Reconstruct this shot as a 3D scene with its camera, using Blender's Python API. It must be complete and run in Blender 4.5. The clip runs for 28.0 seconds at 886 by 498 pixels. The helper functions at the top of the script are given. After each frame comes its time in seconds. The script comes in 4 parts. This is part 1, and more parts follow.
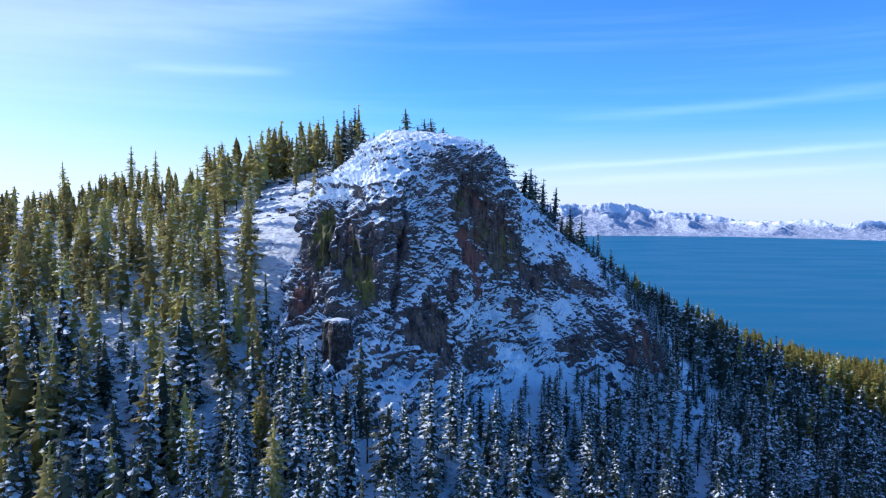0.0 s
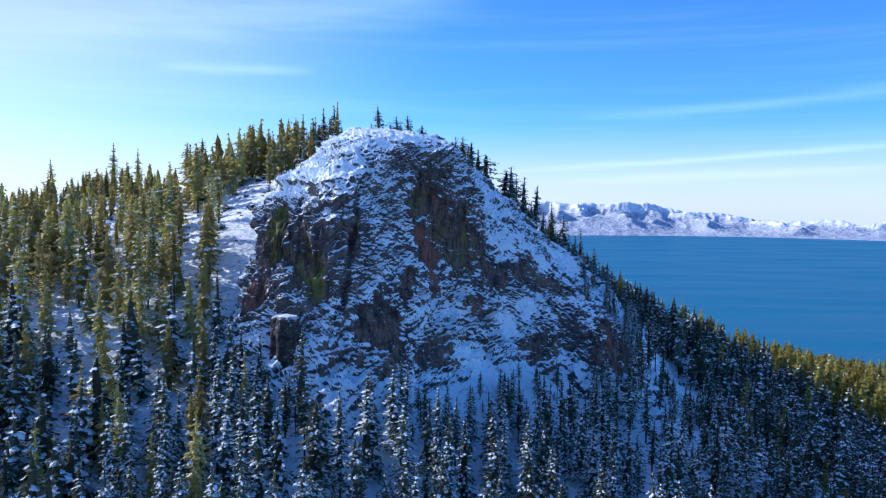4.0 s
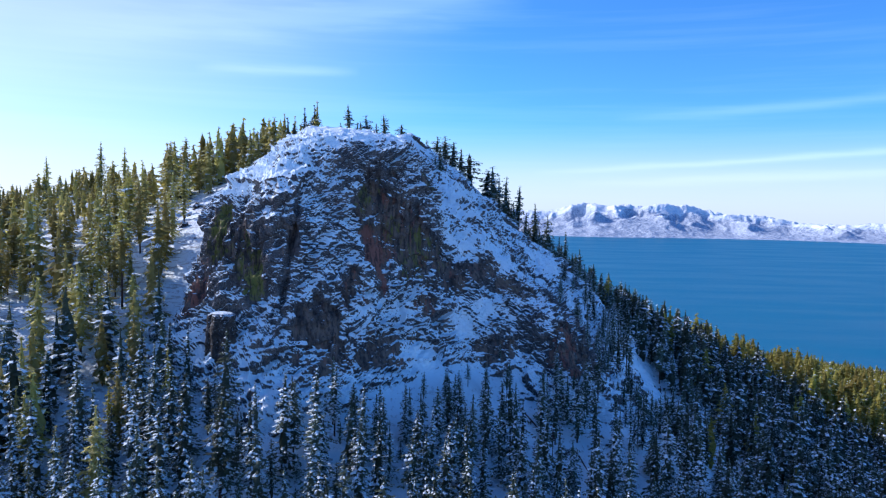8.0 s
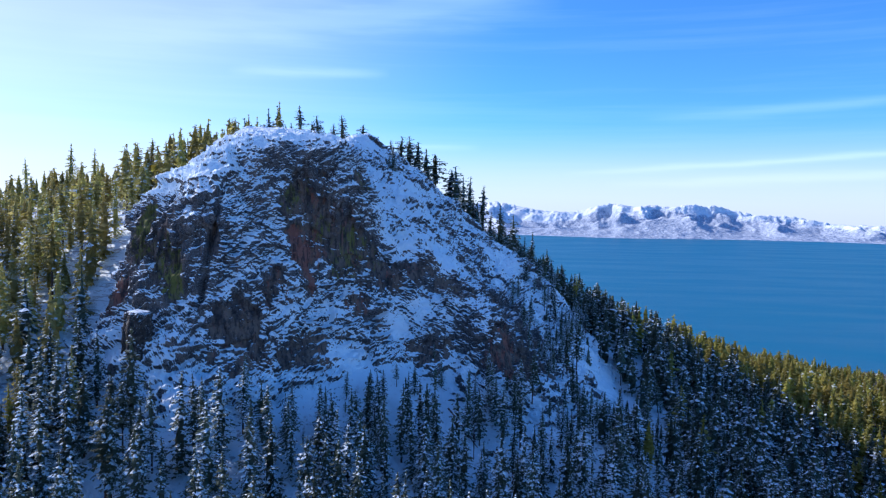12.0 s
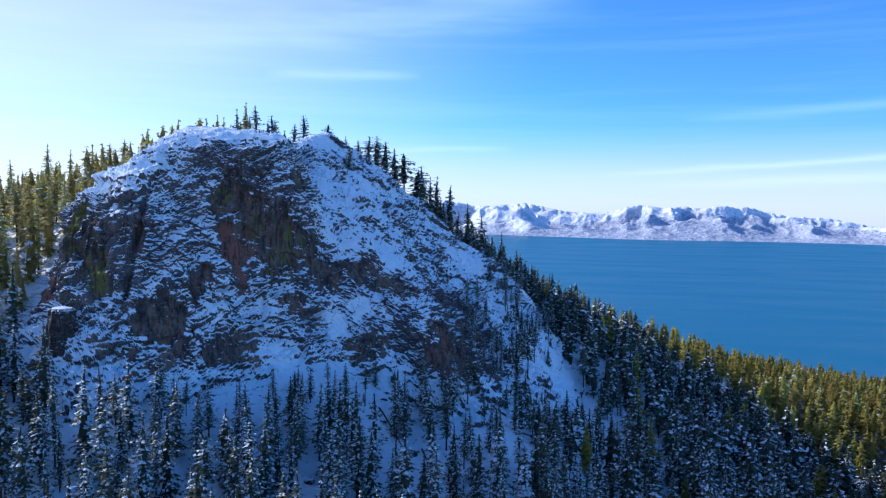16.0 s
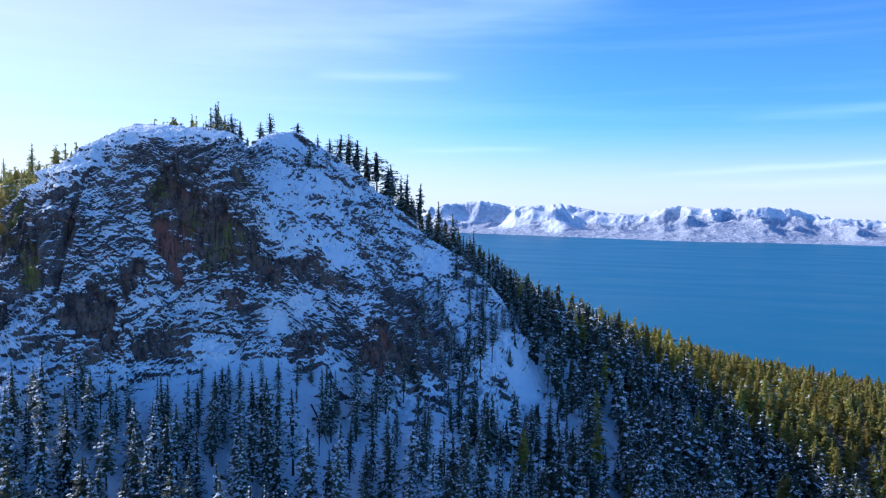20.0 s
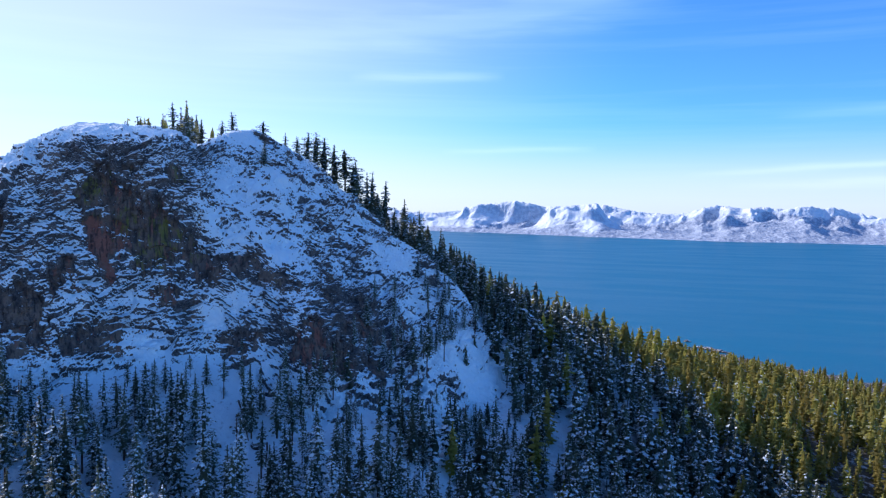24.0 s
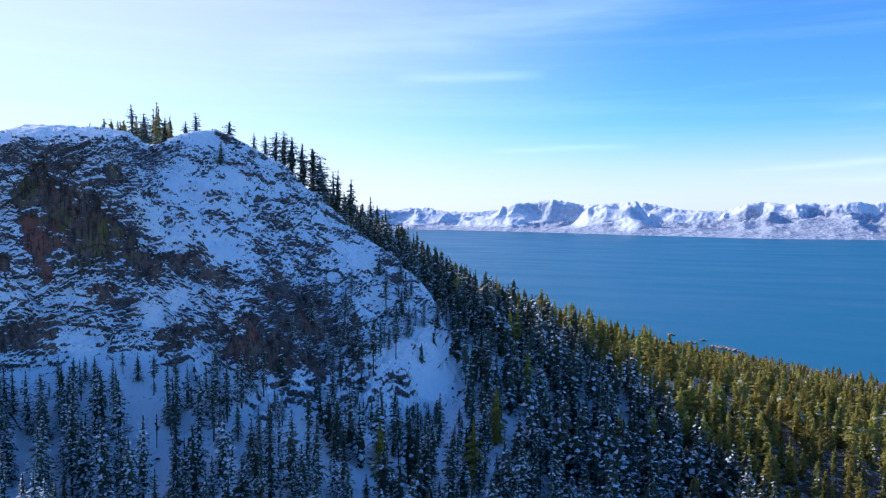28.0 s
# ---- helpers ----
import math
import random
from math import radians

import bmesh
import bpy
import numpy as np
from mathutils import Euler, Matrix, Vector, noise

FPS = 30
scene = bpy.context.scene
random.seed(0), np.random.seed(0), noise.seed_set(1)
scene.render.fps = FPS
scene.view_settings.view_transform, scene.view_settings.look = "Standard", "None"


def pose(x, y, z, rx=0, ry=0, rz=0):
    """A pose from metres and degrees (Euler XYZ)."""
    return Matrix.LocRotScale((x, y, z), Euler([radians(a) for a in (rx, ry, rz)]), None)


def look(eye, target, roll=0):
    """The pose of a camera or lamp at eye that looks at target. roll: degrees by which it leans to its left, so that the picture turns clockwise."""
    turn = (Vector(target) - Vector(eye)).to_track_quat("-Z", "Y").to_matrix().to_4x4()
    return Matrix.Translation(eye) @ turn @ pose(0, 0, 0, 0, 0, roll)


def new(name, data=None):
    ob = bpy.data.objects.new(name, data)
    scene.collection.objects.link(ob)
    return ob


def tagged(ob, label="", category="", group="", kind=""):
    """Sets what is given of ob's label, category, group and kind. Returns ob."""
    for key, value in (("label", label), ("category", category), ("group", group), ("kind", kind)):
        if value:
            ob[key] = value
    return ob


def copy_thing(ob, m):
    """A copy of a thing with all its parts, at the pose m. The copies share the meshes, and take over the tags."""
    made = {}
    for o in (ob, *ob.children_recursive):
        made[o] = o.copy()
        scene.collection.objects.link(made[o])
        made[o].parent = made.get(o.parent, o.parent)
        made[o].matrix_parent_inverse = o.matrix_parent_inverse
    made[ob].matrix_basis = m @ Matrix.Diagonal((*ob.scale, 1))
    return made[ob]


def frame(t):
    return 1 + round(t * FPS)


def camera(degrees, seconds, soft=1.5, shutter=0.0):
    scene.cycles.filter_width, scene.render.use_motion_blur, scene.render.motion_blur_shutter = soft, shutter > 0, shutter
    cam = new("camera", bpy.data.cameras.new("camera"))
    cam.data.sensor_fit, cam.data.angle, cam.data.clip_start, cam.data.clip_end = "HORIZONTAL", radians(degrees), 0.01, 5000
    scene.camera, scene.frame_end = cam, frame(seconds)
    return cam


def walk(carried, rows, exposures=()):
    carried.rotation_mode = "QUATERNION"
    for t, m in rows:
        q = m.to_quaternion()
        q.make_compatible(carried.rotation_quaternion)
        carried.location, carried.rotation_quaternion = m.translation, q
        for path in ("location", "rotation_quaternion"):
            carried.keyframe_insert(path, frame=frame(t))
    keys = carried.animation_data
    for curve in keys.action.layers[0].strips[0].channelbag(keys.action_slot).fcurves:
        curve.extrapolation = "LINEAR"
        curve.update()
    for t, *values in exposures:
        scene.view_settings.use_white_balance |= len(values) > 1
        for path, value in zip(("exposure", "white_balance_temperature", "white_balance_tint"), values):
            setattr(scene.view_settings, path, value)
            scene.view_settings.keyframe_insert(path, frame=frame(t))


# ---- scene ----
cam = camera(61.45, 28.0, soft=1.2)
EXPOSURE, KELVIN = 0.18, 4880
# seconds, x, y, z in metres, then yaw, pitch and roll in degrees
ROWS = [
    (0.0, 0.0, 0.0, 140.0, -0.012, -3.289, -0.295),
    (0.5, 1.985, -0.075, 139.88, -0.014, -3.301, -0.308),
    (1.0, 4.051, -0.118, 139.796, -0.026, -3.309, -0.321),
    (1.5, 6.226, -0.11, 139.709, -0.0, -3.319, -0.336),
    (2.0, 8.361, -0.04, 139.677, 0.16, -3.331, -0.35),
    (2.5, 10.636, 0.053, 139.687, 0.447, -3.348, -0.371),
    (3.0, 13.037, 0.176, 139.7, 0.775, -3.367, -0.404),
    (3.5, 15.606, 0.326, 139.695, 1.125, -3.382, -0.453),
    (5.5, 27.474, 1.375, 139.602, 2.884, -3.382, -0.71),
    (6.0, 30.728, 1.678, 139.585, 3.239, -3.385, -0.771),
    (6.5, 34.227, 2.047, 139.572, 3.607, -3.383, -0.824),
    (7.0, 37.821, 2.407, 139.584, 3.971, -3.377, -0.862),
    (7.5, 41.392, 2.874, 139.591, 4.312, -3.375, -0.884),
    (8.0, 45.063, 3.519, 139.613, 4.619, -3.376, -0.892),
    (8.5, 48.715, 4.2, 139.631, 4.905, -3.378, -0.889),
    (9.0, 52.355, 4.781, 139.654, 5.177, -3.381, -0.88),
    (9.5, 56.082, 5.293, 139.683, 5.45, -3.38, -0.868),
    (10.0, 59.847, 5.736, 139.7, 5.732, -3.375, -0.855),
    (10.5, 63.626, 6.112, 139.678, 6.012, -3.365, -0.844),
    (11.0, 67.247, 6.493, 139.632, 6.303, -3.349, -0.838),
    (11.5, 71.027, 6.902, 139.57, 6.613, -3.332, -0.837),
    (12.0, 74.835, 7.273, 139.542, 6.909, -3.323, -0.834),
    (12.5, 78.646, 7.742, 139.532, 7.223, -3.316, -0.831),
    (14.5, 93.461, 10.292, 139.417, 8.415, -3.286, -0.849),
    (15.0, 97.134, 10.964, 139.361, 8.702, -3.279, -0.854),
    (15.5, 100.778, 11.647, 139.273, 9.051, -3.262, -0.857),
    (16.0, 104.429, 12.339, 139.164, 9.43, -3.244, -0.86),
    (16.5, 108.095, 13.115, 139.059, 9.779, -3.24, -0.859),
    (17.0, 111.865, 13.933, 139.018, 10.16, -3.238, -0.853),
    (17.5, 115.742, 14.806, 138.976, 10.55, -3.238, -0.852),
    (18.0, 119.641, 15.71, 138.885, 10.966, -3.244, -0.862),
    (18.5, 123.515, 16.731, 138.806, 11.358, -3.244, -0.885),
    (19.0, 127.425, 17.786, 138.732, 11.761, -3.239, -0.916),
    (19.5, 131.382, 18.836, 138.643, 12.148, -3.244, -0.949),
    (20.0, 135.391, 19.882, 138.596, 12.558, -3.246, -0.975),
    (20.5, 139.417, 21.069, 138.515, 12.965, -3.249, -0.995),
    (21.0, 143.391, 22.318, 138.401, 13.359, -3.246, -1.01),
    (21.5, 147.458, 23.617, 138.291, 13.759, -3.246, -1.004),
    (23.5, 163.505, 28.804, 137.846, 15.274, -3.241, -0.873),
    (24.0, 167.424, 30.204, 137.728, 15.647, -3.246, -0.815),
    (24.5, 171.425, 31.676, 137.584, 16.038, -3.254, -0.739),
    (25.0, 175.401, 33.164, 137.5, 16.416, -3.258, -0.646),
    (25.5, 179.419, 34.611, 137.411, 16.797, -3.264, -0.55),
    (26.0, 183.543, 36.054, 137.294, 17.189, -3.272, -0.461),
    (26.5, 187.601, 37.583, 137.175, 17.608, -3.269, -0.388),
    (27.0, 191.744, 39.225, 137.056, 18.051, -3.272, -0.322),
    (27.5, 195.895, 40.8, 136.929, 18.498, -3.281, -0.256),
    (28.0, 200.054, 42.401, 136.814, 18.953, -3.281, -0.19),
]
walk(cam, [(t, pose(x, y, z, 90 + pitch, roll, yaw)) for t, x, y, z, yaw, pitch, roll in ROWS],
     exposures=((0.0, EXPOSURE, KELVIN, 12), (14.0, EXPOSURE, KELVIN + 50, 12), (21.0, EXPOSURE, KELVIN + 90, 12), (28.0, EXPOSURE + 0.02, KELVIN + 220, 12.5)))

# ---- world, sun ----
SUN_AZ, SUN_EL = -72.0, 29.0          # degrees: clockwise from +y, and above the horizon
world = bpy.data.worlds.new("world")
scene.world = world
world.use_nodes = True
wt = world.node_tree
wt.nodes.clear()
w_out = wt.nodes.new("ShaderNodeOutputWorld")
w_bg = wt.nodes.new("ShaderNodeBackground")
w_sky = wt.nodes.new("ShaderNodeTexSky")
w_sky.sky_type = "NISHITA"
w_sky.sun_disc = False
w_sky.sun_elevation = radians(SUN_EL)
w_sky.sun_rotation = radians(SUN_AZ)
w_sky.altitude = 1900
w_sky.air_density = 1.0
w_sky.dust_density = 0.8
w_sky.ozone_density = 4.0
w_bg.inputs["Strength"].default_value = 0.158
# thin cirrus: long streaks high in the sky
w_co = wt.nodes.new("ShaderNodeTexCoord")
w_map = wt.nodes.new("ShaderNodeMapping")
w_map.inputs["Rotation"].default_value = (0, radians(3), radians(-14))
w_map.inputs["Scale"].default_value = (0.8, 0.8, 22)
w_noise = wt.nodes.new("ShaderNodeTexNoise")
w_noise.inputs["Scale"].default_value = 1.7
w_noise.inputs["Detail"].default_value = 6
w_noise.inputs["Roughness"].default_value = 0.55
w_ramp = wt.nodes.new("ShaderNodeValToRGB")
w_ramp.color_ramp.elements[0].position = 0.48
w_ramp.color_ramp.elements[1].position = 0.85
w_mix = wt.nodes.new("ShaderNodeMix")
w_mix.data_type = "RGBA"
w_mix.inputs["B"].default_value = (7.5, 8.3, 9.0, 1)
wt.links.new(w_co.outputs["Generated"], w_map.inputs["Vector"])
wt.links.new(w_map.outputs["Vector"], w_noise.inputs["Vector"])
wt.links.new(w_noise.outputs["Fac"], w_ramp.inputs["Fac"])


def sky_math(op, a, b=0.0, c=None):
    n = wt.nodes.new("ShaderNodeMath")
    n.operation = op
    for k, value in enumerate((a, b) if c is None else (a, b, c)):
        if isinstance(value, bpy.types.NodeSocket):
            wt.links.new(value, n.inputs[k])
        else:
            n.inputs[k].default_value = value
    return n.outputs[0]


# long ice-cloud streaks: bearing from and to, height at both ends, half width (degrees), strength
w_xyz = wt.nodes.new("ShaderNodeSeparateXYZ")
wt.links.new(w_co.outputs["Generated"], w_xyz.inputs["Vector"])
w_az = sky_math("ARCTAN2", w_xyz.outputs["X"], w_xyz.outputs["Y"])
w_wisp = wt.nodes.new("ShaderNodeTexNoise")
w_wisp.inputs["Scale"].default_value = 9.0
w_wisp.inputs["Detail"].default_value = 5
w_stretch = wt.nodes.new("ShaderNodeMapping")
w_stretch.inputs["Scale"].default_value = (1, 1, 9)
wt.links.new(w_co.outputs["Generated"], w_stretch.inputs["Vector"])
wt.links.new(w_stretch.outputs["Vector"], w_wisp.inputs["Vector"])
w_sum = sky_math("MULTIPLY", w_ramp.outputs["Color"], 0.10)
for a0, a1, h0, h1, thick, strong in ((2, 34, 2.5, 4.5, 0.24, 0.26), (8, 36, 6.5, 8.1, 0.35, 0.09), (5, 34, 1.7, 2.9, 0.32, 0.20), (-23, -11, 9.5, 9.8, 0.30, 0.16),
                                      (-16, -4, 4.2, 4.5, 0.22, 0.14), (-34, 2, 11.0, 15.5, 1.3, 0.13), (-12, 16, 15.2, 18.0, 1.0, 0.10)):
    slope = (h1 - h0) / (a1 - a0)
    off = sky_math("SUBTRACT", w_xyz.outputs["Z"], sky_math("MULTIPLY_ADD", w_az, slope, radians(h0 - slope * a0)))
    off = sky_math("MULTIPLY_ADD", sky_math("SUBTRACT", w_wisp.outputs["Fac"], 0.5), radians(thick) * 2.2, off)
    band = sky_math("EXPONENT", sky_math("MULTIPLY", sky_math("POWER", sky_math("DIVIDE", off, radians(thick)), 2.0), -1.0))
    mid, half = radians((a0 + a1) / 2), radians((a1 - a0) / 2)
    ends = sky_math("SUBTRACT", 1.0, sky_math("POWER", sky_math("MINIMUM", sky_math("ABSOLUTE", sky_math("DIVIDE", sky_math("SUBTRACT", w_az, mid), half)), 1.0), 3.0))
    w_sum = sky_math("ADD", w_sum, sky_math("MULTIPLY", sky_math("MULTIPLY", band, ends), strong))
wt.links.new(w_sum, w_mix.inputs["Factor"])
w_tone = wt.nodes.new("ShaderNodeMix")          # clear mountain air: deep azure
w_tone.data_type, w_tone.blend_type = "RGBA", "MULTIPLY"
w_tone.inputs["Factor"].default_value = 1.0
w_tone.inputs["B"].default_value = (0.61, 0.82, 0.95, 1)
wt.links.new(w_sky.outputs["Color"], w_tone.inputs["A"])
wt.links.new(w_tone.outputs["Result"], w_mix.inputs["A"])
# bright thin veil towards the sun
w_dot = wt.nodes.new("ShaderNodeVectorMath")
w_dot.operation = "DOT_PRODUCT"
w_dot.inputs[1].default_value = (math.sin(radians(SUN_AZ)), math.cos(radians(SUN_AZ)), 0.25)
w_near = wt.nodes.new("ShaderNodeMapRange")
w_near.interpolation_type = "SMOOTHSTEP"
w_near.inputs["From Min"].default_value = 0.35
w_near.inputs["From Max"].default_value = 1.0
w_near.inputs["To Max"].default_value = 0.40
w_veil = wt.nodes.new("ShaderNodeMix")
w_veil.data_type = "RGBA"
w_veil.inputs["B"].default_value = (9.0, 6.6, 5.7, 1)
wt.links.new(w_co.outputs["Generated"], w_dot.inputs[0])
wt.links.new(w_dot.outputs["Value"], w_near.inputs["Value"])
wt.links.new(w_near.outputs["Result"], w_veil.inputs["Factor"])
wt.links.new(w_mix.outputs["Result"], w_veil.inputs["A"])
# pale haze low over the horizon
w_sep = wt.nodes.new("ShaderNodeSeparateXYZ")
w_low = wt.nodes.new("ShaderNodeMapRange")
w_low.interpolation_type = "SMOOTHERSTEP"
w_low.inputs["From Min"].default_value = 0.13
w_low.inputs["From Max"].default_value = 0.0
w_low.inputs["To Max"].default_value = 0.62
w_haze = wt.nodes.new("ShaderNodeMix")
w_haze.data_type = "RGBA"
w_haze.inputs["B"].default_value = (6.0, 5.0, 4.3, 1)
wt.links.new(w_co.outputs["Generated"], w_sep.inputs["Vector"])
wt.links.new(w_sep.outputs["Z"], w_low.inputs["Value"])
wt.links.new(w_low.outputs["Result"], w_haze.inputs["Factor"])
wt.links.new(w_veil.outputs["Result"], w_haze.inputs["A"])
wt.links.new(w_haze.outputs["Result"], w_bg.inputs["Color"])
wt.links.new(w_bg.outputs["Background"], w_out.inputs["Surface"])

sun = new("sun", bpy.data.lights.new("sun", "SUN"))
sun.data.energy = 5.0
sun.data.angle = radians(0.53)
sun.data.color = (1.0, 0.78, 0.58)
SUN_WAY = Vector((math.sin(radians(SUN_AZ)) * math.cos(radians(SUN_EL)),
                  math.cos(radians(SUN_AZ)) * math.cos(radians(SUN_EL)), math.sin(radians(SUN_EL))))
sun.matrix_world = look(SUN_WAY * 900 + Vector((0, 300, 100)), (0, 300, 100))


# ---- materials ----
class Nodes:
    """Small helper round one node material."""

    def __init__(self, name):
        self.mat = bpy.data.materials.new(name)
        self.mat.use_nodes = True
        self.tree = self.mat.node_tree
        self.tree.nodes.clear()
        self.out = self.tree.nodes.new("ShaderNodeOutputMaterial")

    def add(self, kind, **sockets):
        n = self.tree.nodes.new(kind)
        for key, value in sockets.items():
            self.put(n.inputs[key.replace("_", " ")], value)
        return n

    def put(self, socket, value):
        if isinstance(value, bpy.types.NodeSocket):
            self.tree.links.new(value, socket)
        else:
            socket.default_value = value

    def coords(self, scale=(1, 1, 1), rot=(0, 0, 0), world=False):
        src = self.add("ShaderNodeNewGeometry").outputs["Position"] if world else self.add("ShaderNodeTexCoord").outputs["Object"]
        m = self.add("ShaderNodeMapping", Vector=src)
        m.inputs["Scale"].default_value = scale
        m.inputs["Rotation"].default_value = rot
        return m.outputs["Vector"]

    def noise(self, vec, scale, detail=4, rough=0.55, distort=0.0):
        return self.add("ShaderNodeTexNoise", Vector=vec, Scale=scale, Detail=detail, Roughness=rough, Distortion=distort).outputs["Fac"]

    def ramp(self, fac, lo, hi):
        n = self.add("ShaderNodeMapRange", Value=fac)
        n.interpolation_type = "SMOOTHSTEP"
        n.inputs["From Min"].default_value = lo
        n.inputs["From Max"].default_value = hi
        return n.outputs["Result"]

    def math(self, op, a, b=0.0):
        n = self.add("ShaderNodeMath")
        n.operation = op
        self.put(n.inputs[0], a)
        self.put(n.inputs[1], b)
        return n.outputs[0]

    def mix(self, fac, a, b):
        n = self.add("ShaderNodeMix")
        n.data_type = "RGBA"
        self.put(n.inputs["Factor"], fac)
        self.put(n.inputs["A"], a if isinstance(a, bpy.types.NodeSocket) else (*a, 1))
        self.put(n.inputs["B"], b if isinstance(b, bpy.types.NodeSocket) else (*b, 1))
        return n.outputs["Result"]

    def bump(self, height, strength, distance):
        return self.add("ShaderNodeBump", Height=height, Strength=strength, Distance=distance).outputs["Normal"]

    def up(self, normal):
        """The upward share of a normal."""
        return self.add("ShaderNodeSeparateXYZ", Vector=normal).outputs["Z"]

    def surface(self, colour, rough, normal=None, spec=0.3):
        p = self.add("ShaderNodeBsdfPrincipled")
        self.put(p.inputs["Base Color"], colour if isinstance(colour, bpy.types.NodeSocket) else (*colour, 1))
        self.put(p.inputs["Roughness"], rough)
        p.inputs["Specular IOR Level"].default_value = spec
        if normal:
            self.put(p.inputs["Normal"], normal)
        return p.outputs["BSDF"]

    def finish(self, shader):
        self.tree.links.new(shader, self.out.inputs["Surface"])
        return self.mat


SNOW = (0.80, 0.89, 0.955)
SNOWLINE = 0.09        # how flat rock must lie to hold snow


def rock_material():
    n = Nodes("volcanic_rock_with_snow")
    v = n.coords()
    tall = n.coords((1, 1, 0.22))

    def stain(name):
        a = n.add("ShaderNodeAttribute")
        a.attribute_name = name
        return a.outputs["Fac"]
    # rock colour: dark grey-brown, with tan, rust and lichen stains
    c = n.mix(n.ramp(n.noise(v, 0.35, 5), 0.35, 0.65), (0.030, 0.029, 0.033), (0.105, 0.094, 0.090))
    c = n.mix(n.math("MULTIPLY", n.ramp(n.noise(tall, 0.13, 4), 0.55, 0.66), 0.6), c, (0.20, 0.145, 0.105))
    warm = n.math("MULTIPLY", stain("sheltered"), n.ramp(n.noise(n.coords((1, 1, 0.3)), 0.4, 6, 0.6), 0.35, 0.62))
    c = n.mix(n.math("MULTIPLY", warm, 0.75), c, (0.20, 0.155, 0.12))
    speck = n.noise(tall, 0.5, 6, 0.65, 0.3)
    rust = n.math("ADD", n.math("MULTIPLY", stain("rust"), 0.5), n.math("MULTIPLY", n.math("SUBTRACT", speck, 0.52), 1.8))
    c = n.mix(n.math("MULTIPLY", n.ramp(rust, 0.14, 0.44), 0.75), c, (0.25, 0.105, 0.075))
    lichen = n.math("ADD", n.math("MULTIPLY", stain("lichen"), 0.6), n.math("SUBTRACT", n.noise(n.coords((1, 1, 0.4), (0.3, 0.2, 1.1)), 0.32, 6, 0.62), 0.55))
    lichen = n.math("ADD", lichen, n.math("MULTIPLY", n.math("SUBTRACT", n.noise(tall, 0.9, 6, 0.65), 0.5), 1.3))
    c = n.mix(n.math("MULTIPLY", n.ramp(lichen, 0.30, 0.56), 0.85), c, (0.150, 0.160, 0.030))
    streak = n.coords((1.6, 1.6, 0.10))
    c = n.mix(n.math("MULTIPLY", n.ramp(n.noise(streak, 0.8, 4), 0.50, 0.62), 0.75), c, (0.026, 0.024, 0.028))
    # relief
    fine = n.noise(v, 1.5, 8, 0.68, 0.6)
    flakes = n.noise(n.coords((1.0, 1.0, 1.25), (0.5, 0.4, 0)), 0.85, 6, 0.62, 0.5)
    relief = n.math("ADD", n.math("MULTIPLY", fine, 0.5), flakes)
    # snow lies on the treads; its edge is ragged
    lie = n.math("ADD", stain("lie"), n.math("MULTIPLY", n.math("SUBTRACT", n.noise(n.coords((1.0, 1.0, 1.4)), 2.4, 6, 0.76), 0.5), 1.05))
    lie = n.math("ADD", lie, n.math("MULTIPLY", n.math("SUBTRACT", n.noise(n.coords((1.0, 1.0, 1.6), (0.3, 0.5, 0)), 4.2, 4, 0.7), 0.5), 0.55))
    lie = n.math("ADD", lie, n.math("MULTIPLY", n.math("SUBTRACT", n.noise(v, 0.14, 3, 0.5), 0.5), 0.30))
    snow = n.ramp(lie, SNOWLINE, SNOWLINE + 0.09)
    # a thin dusting clings to the rough rock between the ledges
    dust = n.math("MULTIPLY", n.ramp(n.noise(n.coords((1, 1, 1.3)), 3.6, 6, 0.75), 0.47, 0.60), n.math("SUBTRACT", 0.22, n.math("MULTIPLY", stain("sheltered"), 0.20)))
    c = n.mix(n.math("MAXIMUM", snow, dust), c, SNOW)
    return n.finish(n.surface(c, n.math("SUBTRACT", 0.9, n.math("MULTIPLY", snow, 0.2)), n.bump(relief, 0.8, 0.4), 0.2))


def snow_ground_material():
    n = Nodes("snowy_ground")
    v = n.coords()
    bare = n.ramp(n.noise(n.coords((1, 0.6, 1), (0, 0, 0.5)), 0.55, 7, 0.68), 0.56, 0.66)
    broad = n.ramp(n.noise(v, 0.05, 4), 0.4, 0.7)
    x = n.add("ShaderNodeSeparateXYZ", Vector=n.coords()).outputs["X"]
    ledge = n.ramp(n.noise(n.coords((0.5, 1, 2.0), (0.2, 0, 0.3)), 0.5, 7, 0.7, 0.6), 0.52, 0.58)
    ledge = n.math("MULTIPLY", n.math("MULTIPLY", ledge, 0.6), n.ramp(n.math("MULTIPLY", x, -1.0), 38, 52))
    bare = n.math("MAXIMUM", n.math("MULTIPLY", bare, n.math("ADD", n.math("MULTIPLY", broad, 0.7), 0.2)), n.math("MULTIPLY", ledge, 0.9))
    c = n.mix(bare, SNOW, (0.13, 0.105, 0.095))
    # lower, near the lake, the snow thins out to needles and soil
    z = n.add("ShaderNodeSeparateXYZ", Vector=n.coords()).outputs["Z"]
    low = n.ramp(n.math("ADD", z, n.math("MULTIPLY", n.noise(v, 0.12, 5), 30)), 50, 66)
    thin = n.mix(n.ramp(n.noise(v, 0.35, 5, 0.6), 0.5, 0.62), (0.085, 0.072, 0.048), (0.42, 0.42, 0.42))
    c = n.mix(low, thin, c)
    relief = n.math("ADD", n.noise(v, 0.6, 6, 0.6), n.math("MULTIPLY", n.noise(v, 0.12, 3), 2.0))
    return n.finish(n.surface(c, 0.75, n.bump(relief, 0.8, 0.7), 0.2))


